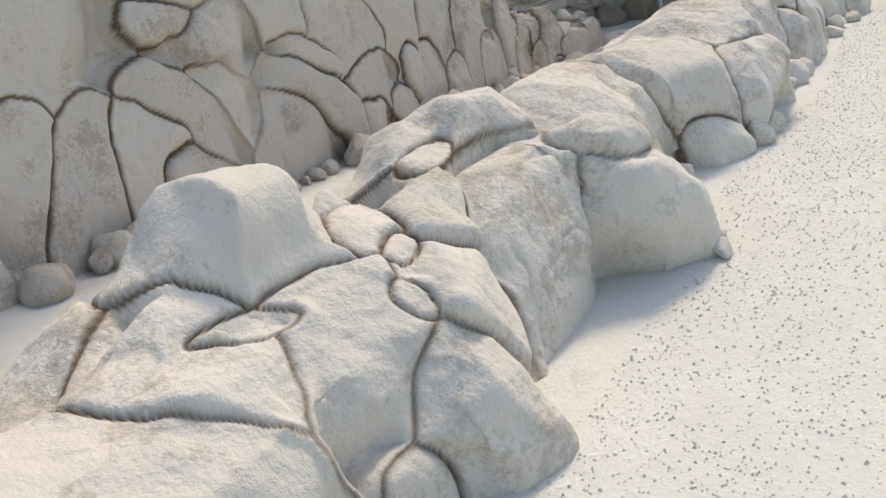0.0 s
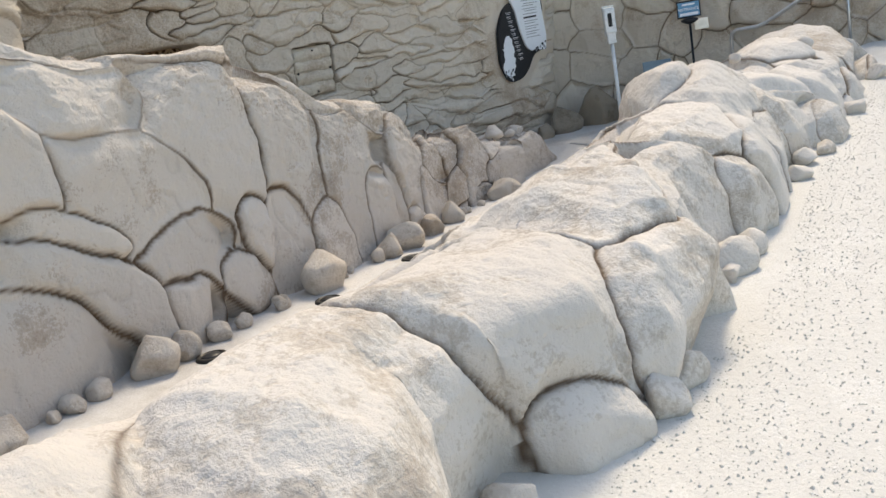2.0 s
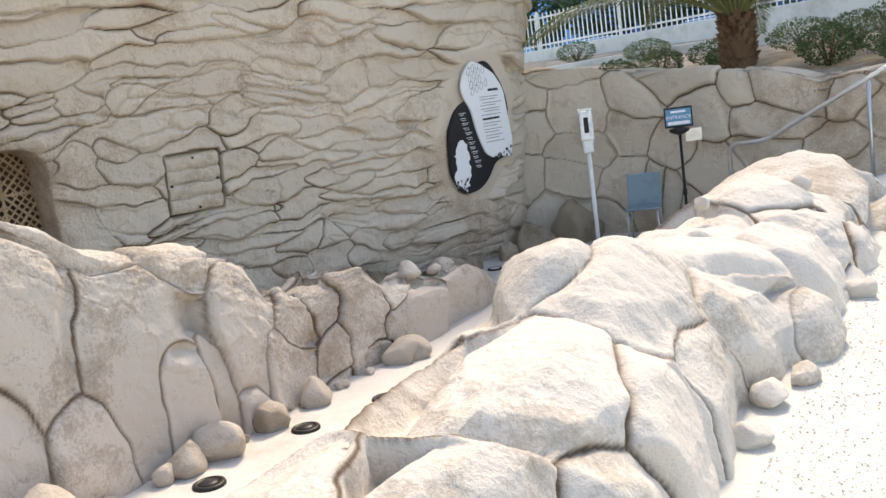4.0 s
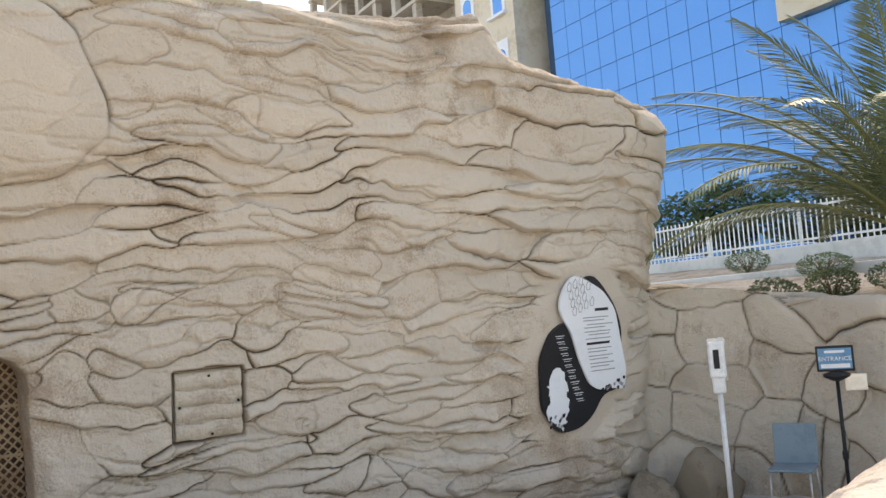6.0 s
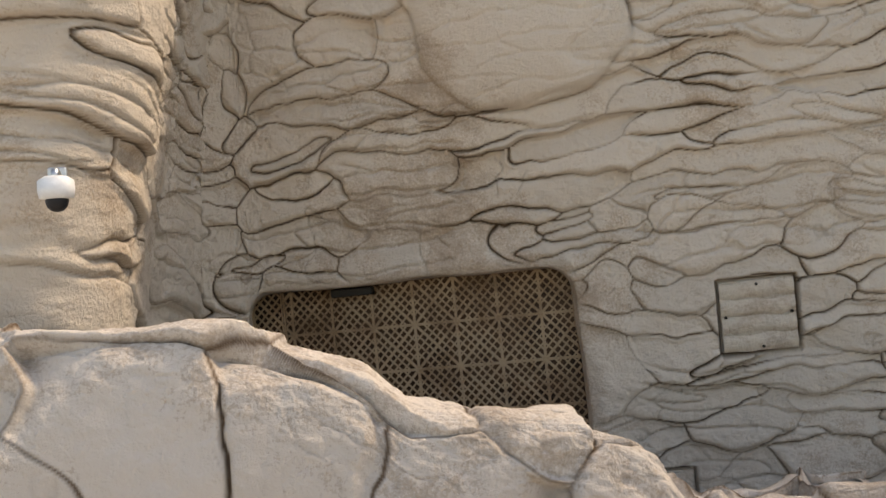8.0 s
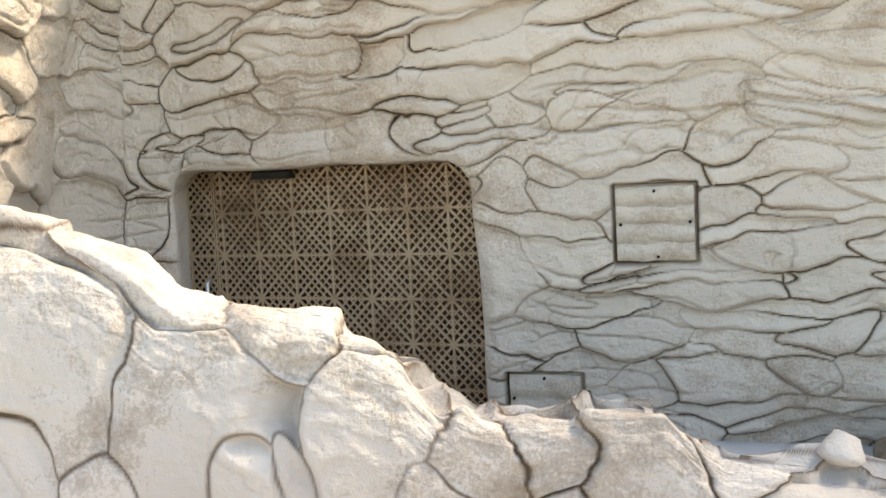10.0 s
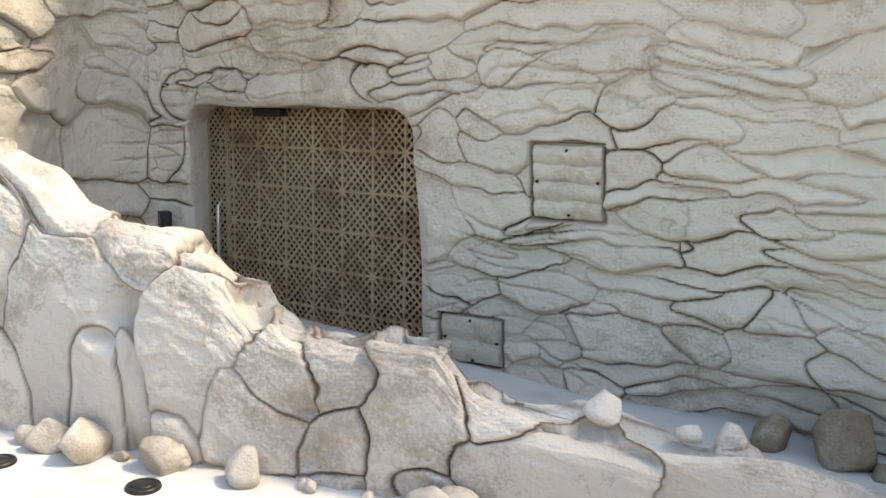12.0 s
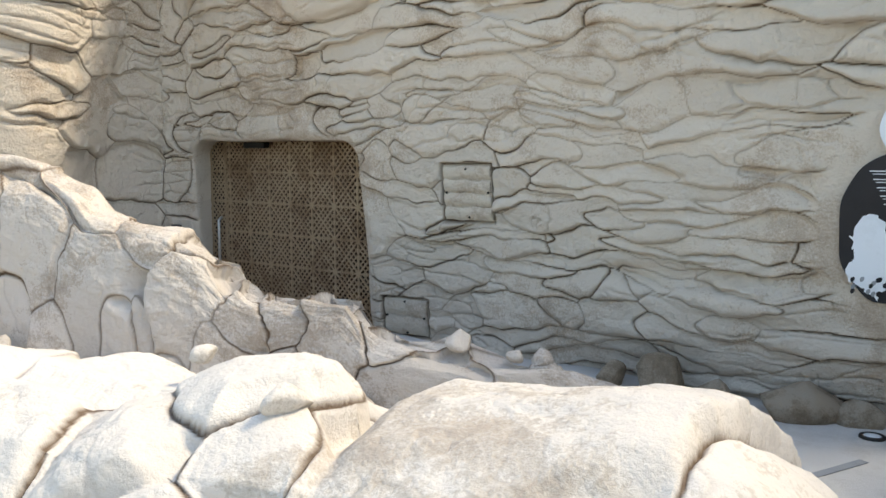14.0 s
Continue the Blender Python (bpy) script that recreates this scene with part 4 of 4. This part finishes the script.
# ---- recessed floor lights ----
def uplight(x, y, lit=False):
    t = empty("floor_light", pose(x, y, float(court_z(x, y))), "round recessed floor uplight with black rim" if not lit else "round recessed floor uplight with steel rim and pale lens", "light", "floor lights")
    bm = lathe(bmesh.new(), [(0.095, -0.05), (0.098, 0.006), (0.092, 0.018), (0.07, 0.022), (0.066, 0.012)], 28)
    part("rim", bm, METAL_DARK, t)
    bm = lathe(bmesh.new(), [(0.064, 0.008), (0.064, 0.016), (0.045, 0.026 if not lit else 0.018), (0.01, 0.03 if not lit else 0.019)], 24)
    part("lens", bm, PAPER if lit else BLACK, t)


for x, y in ((4.13, 5.56), (5.23, 5.82), (6.33, 6.10), (7.2, 6.42), (7.9, 6.45)):
    uplight(x, y)
for x, y in ((10.9, 9.25), (12.0, 9.3)):
    uplight(x, y, True)


# ---- court furniture ----
CX, CY = 13.42, 8.74
CZ = float(court_z(CX, CY))
disp = empty("sanitizer_stand", pose(CX, CY, CZ, 0, 0, -50), "white hand sanitizer dispenser on a slim white post", "dispenser stand")
bm = lathe(bmesh.new(), [(0.17, 0.0), (0.172, 0.008), (0.16, 0.014), (0.03, 0.022)], 36)
part("base_plate", bm, WHITE, disp)
bm = tube(bmesh.new(), [(0, 0, 0.015), (0, 0, 1.36)], 0.028, 16)
part("post", bm, WHITE, disp)
bm = box(bmesh.new(), -0.065, 0.065, -0.075, 0.035, 1.26, 1.46, 0.02)
part("tray", bm, WHITE, disp)
bm = box(bmesh.new(), -0.085, 0.085, -0.10, 0.04, 1.42, 1.80, 0.025)
part("housing", bm, WHITE, disp)
bm = box(bmesh.new(), -0.03, 0.03, -0.108, -0.095, 1.52, 1.72, 0.004)
part("window", bm, BLACK, disp, "dark level window")
bm = box(bmesh.new(), -0.09, 0.09, 0.04, 0.055, 1.38, 1.83, 0.006)
part("back_plate", bm, STEEL, disp)

chair = empty("chair", pose(13.95, 8.35, float(court_z(13.95, 8.35)), 0, 0, -62), "grey-blue moulded plastic stacking chair with steel legs", "chair")
bm = box(bmesh.new(), -0.22, 0.22, -0.22, 0.20, 0.43, 0.455, 0.012)
part("seat", bm, GREYBLUE, chair)
bm = box(bmesh.new(), -0.22, 0.22, -0.012, 0.012, 0.0, 0.42, 0.01, pose(0, 0.20, 0.45, -8))
part("backrest", bm, GREYBLUE, chair)
for sx in (-1, 1):
    for y0, y1 in ((-0.19, -0.22), (0.18, 0.24)):
        bm = tube(bmesh.new(), [(sx * 0.19, y0, 0.435), (sx * 0.205, y1, 0.0)], 0.011, 10)
        part("leg", bm, STEEL, chair)

stand = empty("tablet_stand", pose(13.83, 7.63, float(court_z(13.83, 7.63)), 0, 0, -58), "black pole stand holding a small blue entrance screen", "sign stand")
bm = lathe(bmesh.new(), [(0.16, 0.0), (0.16, 0.012), (0.03, 0.03)], 28)
part("base_plate", bm, BLACK, stand)
part("pole", tube(bmesh.new(), [(0, 0, 0.02), (0, 0, 1.410)], 0.018, 12), BLACK, stand)
part("clamp", tube(bmesh.new(), [(0, 0, 0.62), (0, 0, 0.70)], 0.028, 12), BLACK, stand)
bm = lathe(bmesh.new(), [(0.04, 1.370), (0.12, 1.410), (0.125, 1.440), (0.05, 1.460)], 24)
part("holder", bm, BLACK, stand)
scr = part("screen", box(bmesh.new(), -0.17, 0.17, -0.015, 0.015, 1.460, 1.710, 0.008), BLACK, stand, "black-framed screen")
SCREEN = plain("screen_blue", (0.10, 0.25, 0.40), 0.2, spread=0.2)
part("display", box(bmesh.new(), -0.15, 0.15, -0.019, -0.016, 1.485, 1.685), SCREEN, scr)
part("bar_white", box(bmesh.new(), -0.13, 0.13, -0.022, -0.0195, 1.495, 1.535), PAPER, scr)
part("bar_white", box(bmesh.new(), -0.09, 0.09, -0.022, -0.0195, 1.640, 1.665), PAPER, scr)
cu = bpy.data.curves.new("entrance_text", "FONT")
cu.body, cu.size, cu.extrude, cu.align_x = "ENTRANCE", 0.058, 0.001, "CENTER"
tmp = new("entrance_text", cu)
bpy.context.view_layer.update()
me = bpy.data.meshes.new_from_object(tmp.evaluated_get(bpy.context.evaluated_depsgraph_get()))
bpy.data.objects.remove(tmp)
me.materials.clear()
me.materials.append(PAPER)
txt = new("entrance_text", me)
txt.parent, txt.matrix_basis = scr, pose(0, -0.021, 1.565, 90)
bm = box(bmesh.new(), 0.06, 0.26, 0.03, 0.05, 1.270, 1.430, 0.006)
part("side_panel", bm, STEEL, stand, "grey bracket panel")

rail_ob = empty("handrail", pose(0, 0, 0), "bent stainless steel handrail rising beside the rock wall", "handrail")
zf = float(court_z(14, 7))
part("rail", tube(bmesh.new(), [(14.28, 7.24, zf), (14.28, 7.24, 0.58), (14.28, 7.22, 0.68), (14.29, 7.15, 0.72), (14.34, 6.86, 0.73), (14.36, 6.74, 0.76), (14.42, 5.9, 1.18), (14.52, 4.6, 1.83)], 0.026, 12), STEEL, rail_ob)
part("baluster", tube(bmesh.new(), [(14.45, 5.6, float(gravel_z(14, 5.6)) - 0.2), (14.45, 5.6, 1.32)], 0.022, 10), STEEL, rail_ob)
part("lower_rail", tube(bmesh.new(), [(14.30, 7.12, zf), (14.30, 7.12, 0.34), (14.31, 7.0, 0.38)], 0.02, 10), STEEL, rail_ob)

drain = part("floor_drain", box(bmesh.new(), -0.32, 0.32, -0.035, 0.035, 0.0, 0.006, 0.002), GREY_INK, None, "", pose(11.92, 8.42, float(court_z(11.92, 8.42)) + 0.003, 0, 0, 66))
tagged(drain, "narrow dark grey drain slot in the court floor", "drain")


# ---- planting bed, palm, fence and street beyond the low wall ----
SOIL = material("planting_soil", ((0.20, 0.16, 0.11), (0.30, 0.25, 0.19), (0.40, 0.35, 0.28)), 1.5, 0.95, 0.6, 40)
bed = grid_sheet("ground_bed", np.concatenate([np.arange(14.75, 26.5, 0.5)]), np.arange(-6, 26, 0.5), lambda X, Y: 1.25 + 0.10 * (X - 14.8) + 0.03 * (Y - 6) + 0.03 * fbm(X, Y, 3, 3), SOIL, lambda X, Y: (Y > 9.5) & (X < 16.2))
tagged(bed, "raised sandy planting bed behind the rock wall", "ground", "", "structure")


def bed_z(x, y):
    return 1.25 + 0.10 * (x - 14.8) + 0.03 * (y - 6)


LEAF = material("palm_leaf", ((0.06, 0.09, 0.045), (0.11, 0.15, 0.075), (0.18, 0.22, 0.12)), 2.0, 0.5, 0.0, 20, stain=0.5)
STALK = plain("palm_stalk", (0.20, 0.21, 0.09), 0.6)
TRUNK = material("palm_trunk", ((0.08, 0.045, 0.025), (0.17, 0.095, 0.055), (0.26, 0.16, 0.10)), 3.0, 0.95, 0.8, 40)
SHRUB = material("shrub_leaf", ((0.045, 0.075, 0.025), (0.085, 0.125, 0.045), (0.14, 0.18, 0.075)), 3.0, 0.6, 0.0, 20, stain=0.6)

PX, PY = 17.0, 8.5
palm = empty("date_palm", pose(PX, PY, bed_z(PX, PY)), "young date palm with arching grey-green fronds and short shaggy trunk", "palm tree")
bm = bmesh.new()
tube(bm, [(0, 0, -0.15), (0.01, 0, 0.3), (0.0, 0.02, 0.6), (0, 0, 0.95)], [0.22, 0.25, 0.22, 0.14], 16)
part("trunk", bm, TRUNK, palm)
rng = random.Random(3)
bm = bmesh.new()
for k in range(70):
    an, z = k * 2.4, 0.02 + 0.8 * k / 70
    d = Vector((math.cos(an), math.sin(an), 0))
    s = Vector((-d.y, d.x, 0))
    b = d * 0.21 + Vector((0, 0, z))
    tip = d * (0.28 + 0.05 * rng.random()) + Vector((0, 0, z + 0.16))
    v = [bm.verts.new(c) for c in (b - s * 0.07, b + s * 0.07, tip + s * 0.035, tip - s * 0.035, b - d * 0.06 + Vector((0, 0, 0.16)))]
    bm.faces.new(v[:4])
    bm.faces.new((v[3], v[2], v[4]))
    bm.faces.new((v[0], v[3], v[4]))
    bm.faces.new((v[2], v[1], v[4]))
part("leaf_sheath", bm, TRUNK, palm, "cut brown leaf bases")
for k in range(44):
    an = k * 2.39996 + rng.uniform(-0.2, 0.2)
    lift = radians(86 - 56 * (k / 44) ** 0.9 + rng.uniform(-6, 6))
    ln = rng.uniform(3.6, 4.5) * (0.8 if k < 5 else 1)
    d, up = Vector((math.cos(an), math.sin(an), 0)), Vector((0, 0, 1))
    s = Vector((-d.y, d.x, 0))
    pts, p, ang = [], d * 0.1 + up * 0.85, lift
    n = 34
    for i in range(n):
        pts.append(p.copy())
        p = p + (d * math.cos(ang) + up * math.sin(ang)) * ln / n
        ang -= radians(1.4 + 1.5 * i / n) * (1.0 if lift < 1.2 else 0.7)
    fr = part("frond", tube(bmesh.new(), pts, [0.022 * (1 - 0.8 * i / n) + 0.004 for i in range(n)], 5), STALK, palm)
    bm = bmesh.new()
    for i in range(4, n - 1):
        for half in (0.0, 0.5):
            a = pts[i].lerp(pts[i + 1], half)
            t = (pts[i + 1] - pts[i]).normalized()
            nn = s.cross(t).normalized()
            f = (i + half) / n
            ll = (0.58 * math.sin(math.pi * min(1, f * 0.9 + 0.12)) + 0.10) * rng.uniform(0.85, 1.1)
            for side in (-1, 1):
                w = (t * (0.75 + 0.5 * f) + s * side * 0.85 + nn * (0.25 + rng.uniform(-0.12, 0.12))).normalized()
                e = a + w * ll - up * 0.06 * ll
                wd = w.cross(nn).normalized() * 0.013
                m = a + w * ll * 0.45
                v = [bm.verts.new(c) for c in (a - wd * 0.4, a + wd * 0.4, m + wd, m - wd, e)]
                bm.faces.new((v[0], v[1], v[2], v[3]))
                bm.faces.new((v[3], v[2], v[4]))
    part("leaf_blade", bm, LEAF, fr)


def shrub(x, y, r, h, seed, z=None):
    g = random.Random(seed)
    z = bed_z(x, y) if z is None else z
    t = empty("shrub", pose(x, y, z), "clipped grey-green rounded shrub in the planting bed", "shrub", "shrubs in the bed")
    bm = bmesh.new()
    for k in range(6):
        an = k * 1.05
        tube(bm, [(0, 0, -0.05), (math.cos(an) * r * 0.3, math.sin(an) * r * 0.3, h * 0.5), (math.cos(an) * r * 0.55, math.sin(an) * r * 0.55, h * 0.8)], [0.02, 0.012, 0.005], 5)
    part("branch", bm, TRUNK, t)
    bm = bmesh.new()
    for k in range(1500):
        d = Vector((g.gauss(0, 1), g.gauss(0, 1), g.gauss(0, 1))).normalized()
        rad = (0.72 + 0.30 * g.random() ** 0.5) * (1 + 0.14 * noise.noise(d * 2.2 + Vector((seed, 0, 0))))
        c = Vector((d.x * r * rad, d.y * r * rad, max(0.02, h * 0.5 + d.z * h * 0.5 * rad)))
        a = Vector((g.gauss(0, 1), g.gauss(0, 1), g.gauss(0, 1))).normalized()
        b = a.orthogonal().normalized()
        ln, wd = g.uniform(0.04, 0.075), 0.014
        v = [bm.verts.new(q) for q in (c - a * ln * 0.5, c + b * wd, c + a * ln * 0.5, c - b * wd)]
        bm.faces.new(v)
    part("crown", bm, SHRUB, t)


for k, (x, y, r, h) in enumerate(((16.2, 10.2, 0.38, 0.5), (17.2, 10.0, 0.36, 0.5), (18.3, 9.6, 0.5, 0.45), (17.7, 9.0, 0.42, 0.4), (19.0, 8.4, 0.6, 0.55), (18.4, 7.3, 0.5, 0.6), (16.9, 7.1, 0.42, 0.6), (17.4, 6.4, 0.6, 0.75), (18.5, 5.6, 0.65, 0.8), (16.6, 5.9, 0.4, 0.45), (22.3, 15.8, 0.5, 0.5), (20.5, 12.5, 0.5, 0.45), (16.4, 4.6, 0.5, 0.6))):
    shrub(x, y, r, h, 40 + k)

FENCE_PAINT = plain("fence_white", (0.66, 0.67, 0.64), 0.5)
PLINTH = material("painted_plinth", ((0.50, 0.50, 0.46), (0.60, 0.60, 0.56), (0.68, 0.68, 0.64)), 0.8, 0.8, 0.2, 40)
for x, z0, z1, nm in ((21.0, 1.5, 2.25, "planter_wall"), (24.0, 1.8, 2.85, "fence_plinth")):
    w = part(nm, box(bmesh.new(), x - 0.12, x + 0.12, -4, 22, z0, z1, 0.02), PLINTH)
    tagged(w, "low white-painted concrete wall along the planting bed" if x < 22 else "white-painted concrete plinth carrying the fence", "wall", "", "structure")
fence = empty("fence", pose(24, 0, 2.85), "white steel bar fence on a low wall along the street", "fence")
for z in (0.10, 0.86):
    part("rail", box(bmesh.new(), -0.02, 0.02, -4, 22, z, z + 0.05), FENCE_PAINT, fence)
bm = box(bmesh.new(), -0.013, 0.013, -0.013, 0.013, 0.0, 1.0)
first = part("bar", bm, FENCE_PAINT, fence)
first.location = (0, -4, 0)
for k in range(1, 170):
    o = new("bar", first.data)
    o.parent = fence
    o.location = (0, -4 + k * 0.153, 0)
bm = box(bmesh.new(), -0.035, 0.035, -0.035, 0.035, 0.0, 1.06, 0.005)
post0 = part("fence_post", bm, FENCE_PAINT, fence)
post0.location = (0, -4, 0)
for k in range(1, 10):
    o = new("fence_post", post0.data)
    o.parent = fence
    o.location = (0, -4 + k * 2.8, 0)

ASPHALT = plain("asphalt", (0.055, 0.055, 0.055), 0.9)
road = part("road", box(bmesh.new(), 26.5, 130, -60, 130, 0.2, 2.3), ASPHALT)
tagged(road, "grey asphalt street behind the fence", "road", "", "structure")

# glass office block
GLASS = bpy.data.materials.new("blue_curtain_glass")
GLASS.use_nodes = True
gb = GLASS.node_tree.nodes["Principled BSDF"]
gb.inputs["Base Color"].default_value = (0.10, 0.34, 0.74, 1)
gb.inputs["Roughness"].default_value, gb.inputs["Metallic"].default_value = 0.06, 0.25
gb.inputs["Specular IOR Level"].default_value = 0.5
MULLION = plain("mullion_dark", (0.03, 0.07, 0.13), 0.4, 0.3)
BEIGE = material("beige_stucco", ((0.50, 0.43, 0.32), (0.60, 0.53, 0.41), (0.66, 0.60, 0.49)), 0.3, 0.9, 0.1, 10)
BX, BW, BH = 58.0, 2.1, 2.55
block = empty("office_block", pose(BX, 0, 2.3), "tall office block with blue glass curtain wall", "building")
part("body", box(bmesh.new(), 0.3, 22, 12, 67.5, 0, 58), MULLION, block)
bm = box(bmesh.new(), 0.10, 0.16, 0.03, BW - 0.03, 0.03, BH - 0.03)
pane0 = part("pane", bm, GLASS, block)
pane0.location = (0, 14, 0)
me = pane0.data
for i in range(25):
    for k in range(11):
        y = 14 + i * BW
        if i == 0 and k == 0:
            continue
        o = new("pane", me)
        o.parent = block
        o.location = (0, y, k * BH)
rest = bmesh.new()
for i in range(25):
    for k in range(11, 22):
        box(rest, 0.10, 0.16, 14 + i * BW + 0.03, 14 + (i + 1) * BW - 0.03, k * BH + 0.03, (k + 1) * BH - 0.03)
part("upper_panes", rest, GLASS, block)["kind"] = "stuff"
part("stucco_bay", box(bmesh.new(), -0.6, 0.4, 36.2, 41.0, 18.0, 58), BEIGE, block, "beige stucco bay")


def arched_window(parent, x, y, z, w, h):
    t = part("window", box(bmesh.new(), x - 0.10, x + 0.05, y - w / 2, y + w / 2, z, z + h), PAPER, parent, "white arched window surround")
    bm = bmesh.new()
    n = 14
    pts = [(y - w * 0.32, z + 0.25), (y + w * 0.32, z + 0.25)] + [(y + w * 0.32 * math.cos(math.pi * j / n), z + h * 0.62 + w * 0.32 * math.sin(math.pi * j / n)) for j in range(n + 1)]
    f = [bm.verts.new((x - 0.13, a, b)) for a, b in pts]
    bm.faces.new(f[::-1])
    part("pane", bm, GLASS, t)
    part("sill", box(bmesh.new(), x - 0.5, x, y - w * 0.62, y + w * 0.62, z - 0.25, z + 0.05, 0.04), PAPER, t)


for z in (19.5, 26.0, 32.5):
    arched_window(block, -0.6, 38.6, z, 2.2, 4.2)
villa = empty("beige_building", pose(0, 0, 2.3), "beige stucco building with white arched windows", "building")
part("wall", box(bmesh.new(), 56, 80, 69.5, 80, 0, 62), BEIGE, villa)
part("cornice", box(bmesh.new(), 55.4, 56, 69.0, 80.2, 33.5, 34.3, 0.1), PAPER, villa)
for y in (72.0, 77.5):
    for z in (22.0, 29.0, 36.0, 43.0, 50.0):
        arched_window(villa, 56.0, y, z, 2.4, 4.4)
tower = empty("concrete_tower", pose(0, 0, 2.3), "unfinished concrete tower with open floors far behind", "building")
CONC = material("raw_concrete", ((0.30, 0.27, 0.22), (0.40, 0.36, 0.30), (0.48, 0.44, 0.38)), 0.3, 0.95, 0.1, 8)
for k in range(20):
    part("slab", box(bmesh.new(), 55, 85, 86, 118, 3.6 * k + 3.2, 3.6 * k + 3.6), CONC, tower)
for y in np.arange(87, 118, 5.0):
    part("column", box(bmesh.new(), 55.2, 56, y, y + 0.9, 0, 72), CONC, tower)
part("inner_wall", box(bmesh.new(), 60, 61, 86, 118, 0, 72), CONC, tower)


def street_tree(x, y, r, h, seed):
    g = random.Random(seed)
    t = empty("street_tree", pose(x, y, 2.2), "dark dense street tree in front of the glass block", "tree", "street trees")
    part("trunk", tube(bmesh.new(), [(0, 0, 0), (0.1, 0, h * 0.4), (0, 0.1, h * 0.7)], [0.2, 0.15, 0.06], 8), TRUNK, t)
    bm = bmesh.new()
    for k in range(2600):
        d = Vector((g.gauss(0, 1), g.gauss(0, 1), g.gauss(0, 1))).normalized()
        rad = (0.55 + 0.5 * g.random() ** 0.6) * (1 + 0.35 * noise.noise(d * 2.0 + Vector((seed, 3, 0))))
        c = Vector((d.x * r * rad, d.y * r * rad, h * 0.66 + d.z * h * 0.34 * rad))
        a = Vector((g.gauss(0, 1), g.gauss(0, 1), g.gauss(0, 1))).normalized()
        b = a.orthogonal().normalized()
        bm.faces.new([bm.verts.new(q) for q in (c - a * 0.22, c + b * 0.1, c + a * 0.22, c - b * 0.1)])
    part("crown", bm, SHRUB, t)


for k, (x, y, r, h) in enumerate(((50, 44.5, 2.6, 6.5), (50, 40.5, 2.2, 7.2), (51, 36.0, 2.8, 6.6), (50, 31, 2.4, 6.0), (50, 25, 3, 6.5))):
    street_tree(x, y, r, h, 70 + k)
CAR = plain("white_car_paint", (0.72, 0.73, 0.74), 0.25)
TYRE = plain("tyre_rubber", (0.02, 0.02, 0.02), 0.8)
for k, y in enumerate((33.0, 27.0, 21.5)):
    car = empty("car", pose(38, y, 2.3, 0, 0, 90), "white saloon car parked on the street", "car", "parked cars")
    bm = box(bmesh.new(), -2.2, 2.2, -0.88, 0.88, 0.28, 0.85, 0.12)
    part("body", bm, CAR, car)
    bm = bmesh.new()
    vs = [bm.verts.new(c) for c in ((-1.5, -0.78, 0.83), (1.1, -0.78, 0.83), (1.1, 0.78, 0.83), (-1.5, 0.78, 0.83), (-1.0, -0.62, 1.42), (0.4, -0.62, 1.42), (0.4, 0.62, 1.42), (-1.0, 0.62, 1.42))]
    for f in ((4, 5, 6, 7), (0, 1, 5, 4), (1, 2, 6, 5), (2, 3, 7, 6), (3, 0, 4, 7)):
        bm.faces.new([vs[i] for i in f])
    part("cabin", bm, GLASS, car, "dark glazed cabin")
    part("roof", box(bmesh.new(), -1.02, 0.42, -0.63, 0.63, 1.40, 1.45, 0.02), CAR, car)
    for sx in (-1.35, 1.35):
        for sy in (-0.86, 0.86):
            bm = bmesh.new()
            bmesh.ops.create_cone(bm, cap_ends=True, segments=20, radius1=0.32, radius2=0.32, depth=0.2, matrix=pose(sx, sy, 0.32, 90))
            part("wheel", bm, TYRE, car)

# ---- loose gravel chips on the path ----
rs = np.random.RandomState(4)
N = 30000
aa, dd = rs.uniform(2.0, 17.2, N), -np.abs(rs.normal(0, 1.0, N)) * 1.3 - 0.02
kx, ky, knx, kny = along(KERB_RAIL, aa)
gx, gy = kx + knx * dd, ky + kny * dd
gz = ground_z(gx, gy)
size = 0.003 + 0.0055 * rs.rand(N) ** 2.5
base = np.array([(1, 0, 0), (-0.5, 0.87, 0), (-0.5, -0.87, 0), (0.1, 0.1, 0.9), (0.0, 0.0, -0.6)])
V = base[None] * size[:, None, None] * rs.uniform(0.6, 1.4, (N, 5, 3))
an = rs.uniform(0, 2 * np.pi, N)
V = np.stack([V[..., 0] * np.cos(an)[:, None] - V[..., 1] * np.sin(an)[:, None], V[..., 0] * np.sin(an)[:, None] + V[..., 1] * np.cos(an)[:, None], V[..., 2]], -1) + np.stack([gx, gy, gz + 0.001], -1)[:, None]
F = (np.array([(0, 1, 3), (1, 2, 3), (2, 0, 3)])[None] + 5 * np.arange(N)[:, None, None]).reshape(-1, 3)
CHIP = material("limestone_chips", ((0.46, 0.43, 0.37), (0.58, 0.56, 0.51), (0.72, 0.70, 0.66)), 3.0, 0.9, 0.0, 20, stain=0.6)
tagged(new("gravel_chips", mesh_from("gravel_chips", V.reshape(-1, 3), F, CHIP, None, False)), "loose white limestone chips scattered over the gravel path", "gravel", "", "stuff")
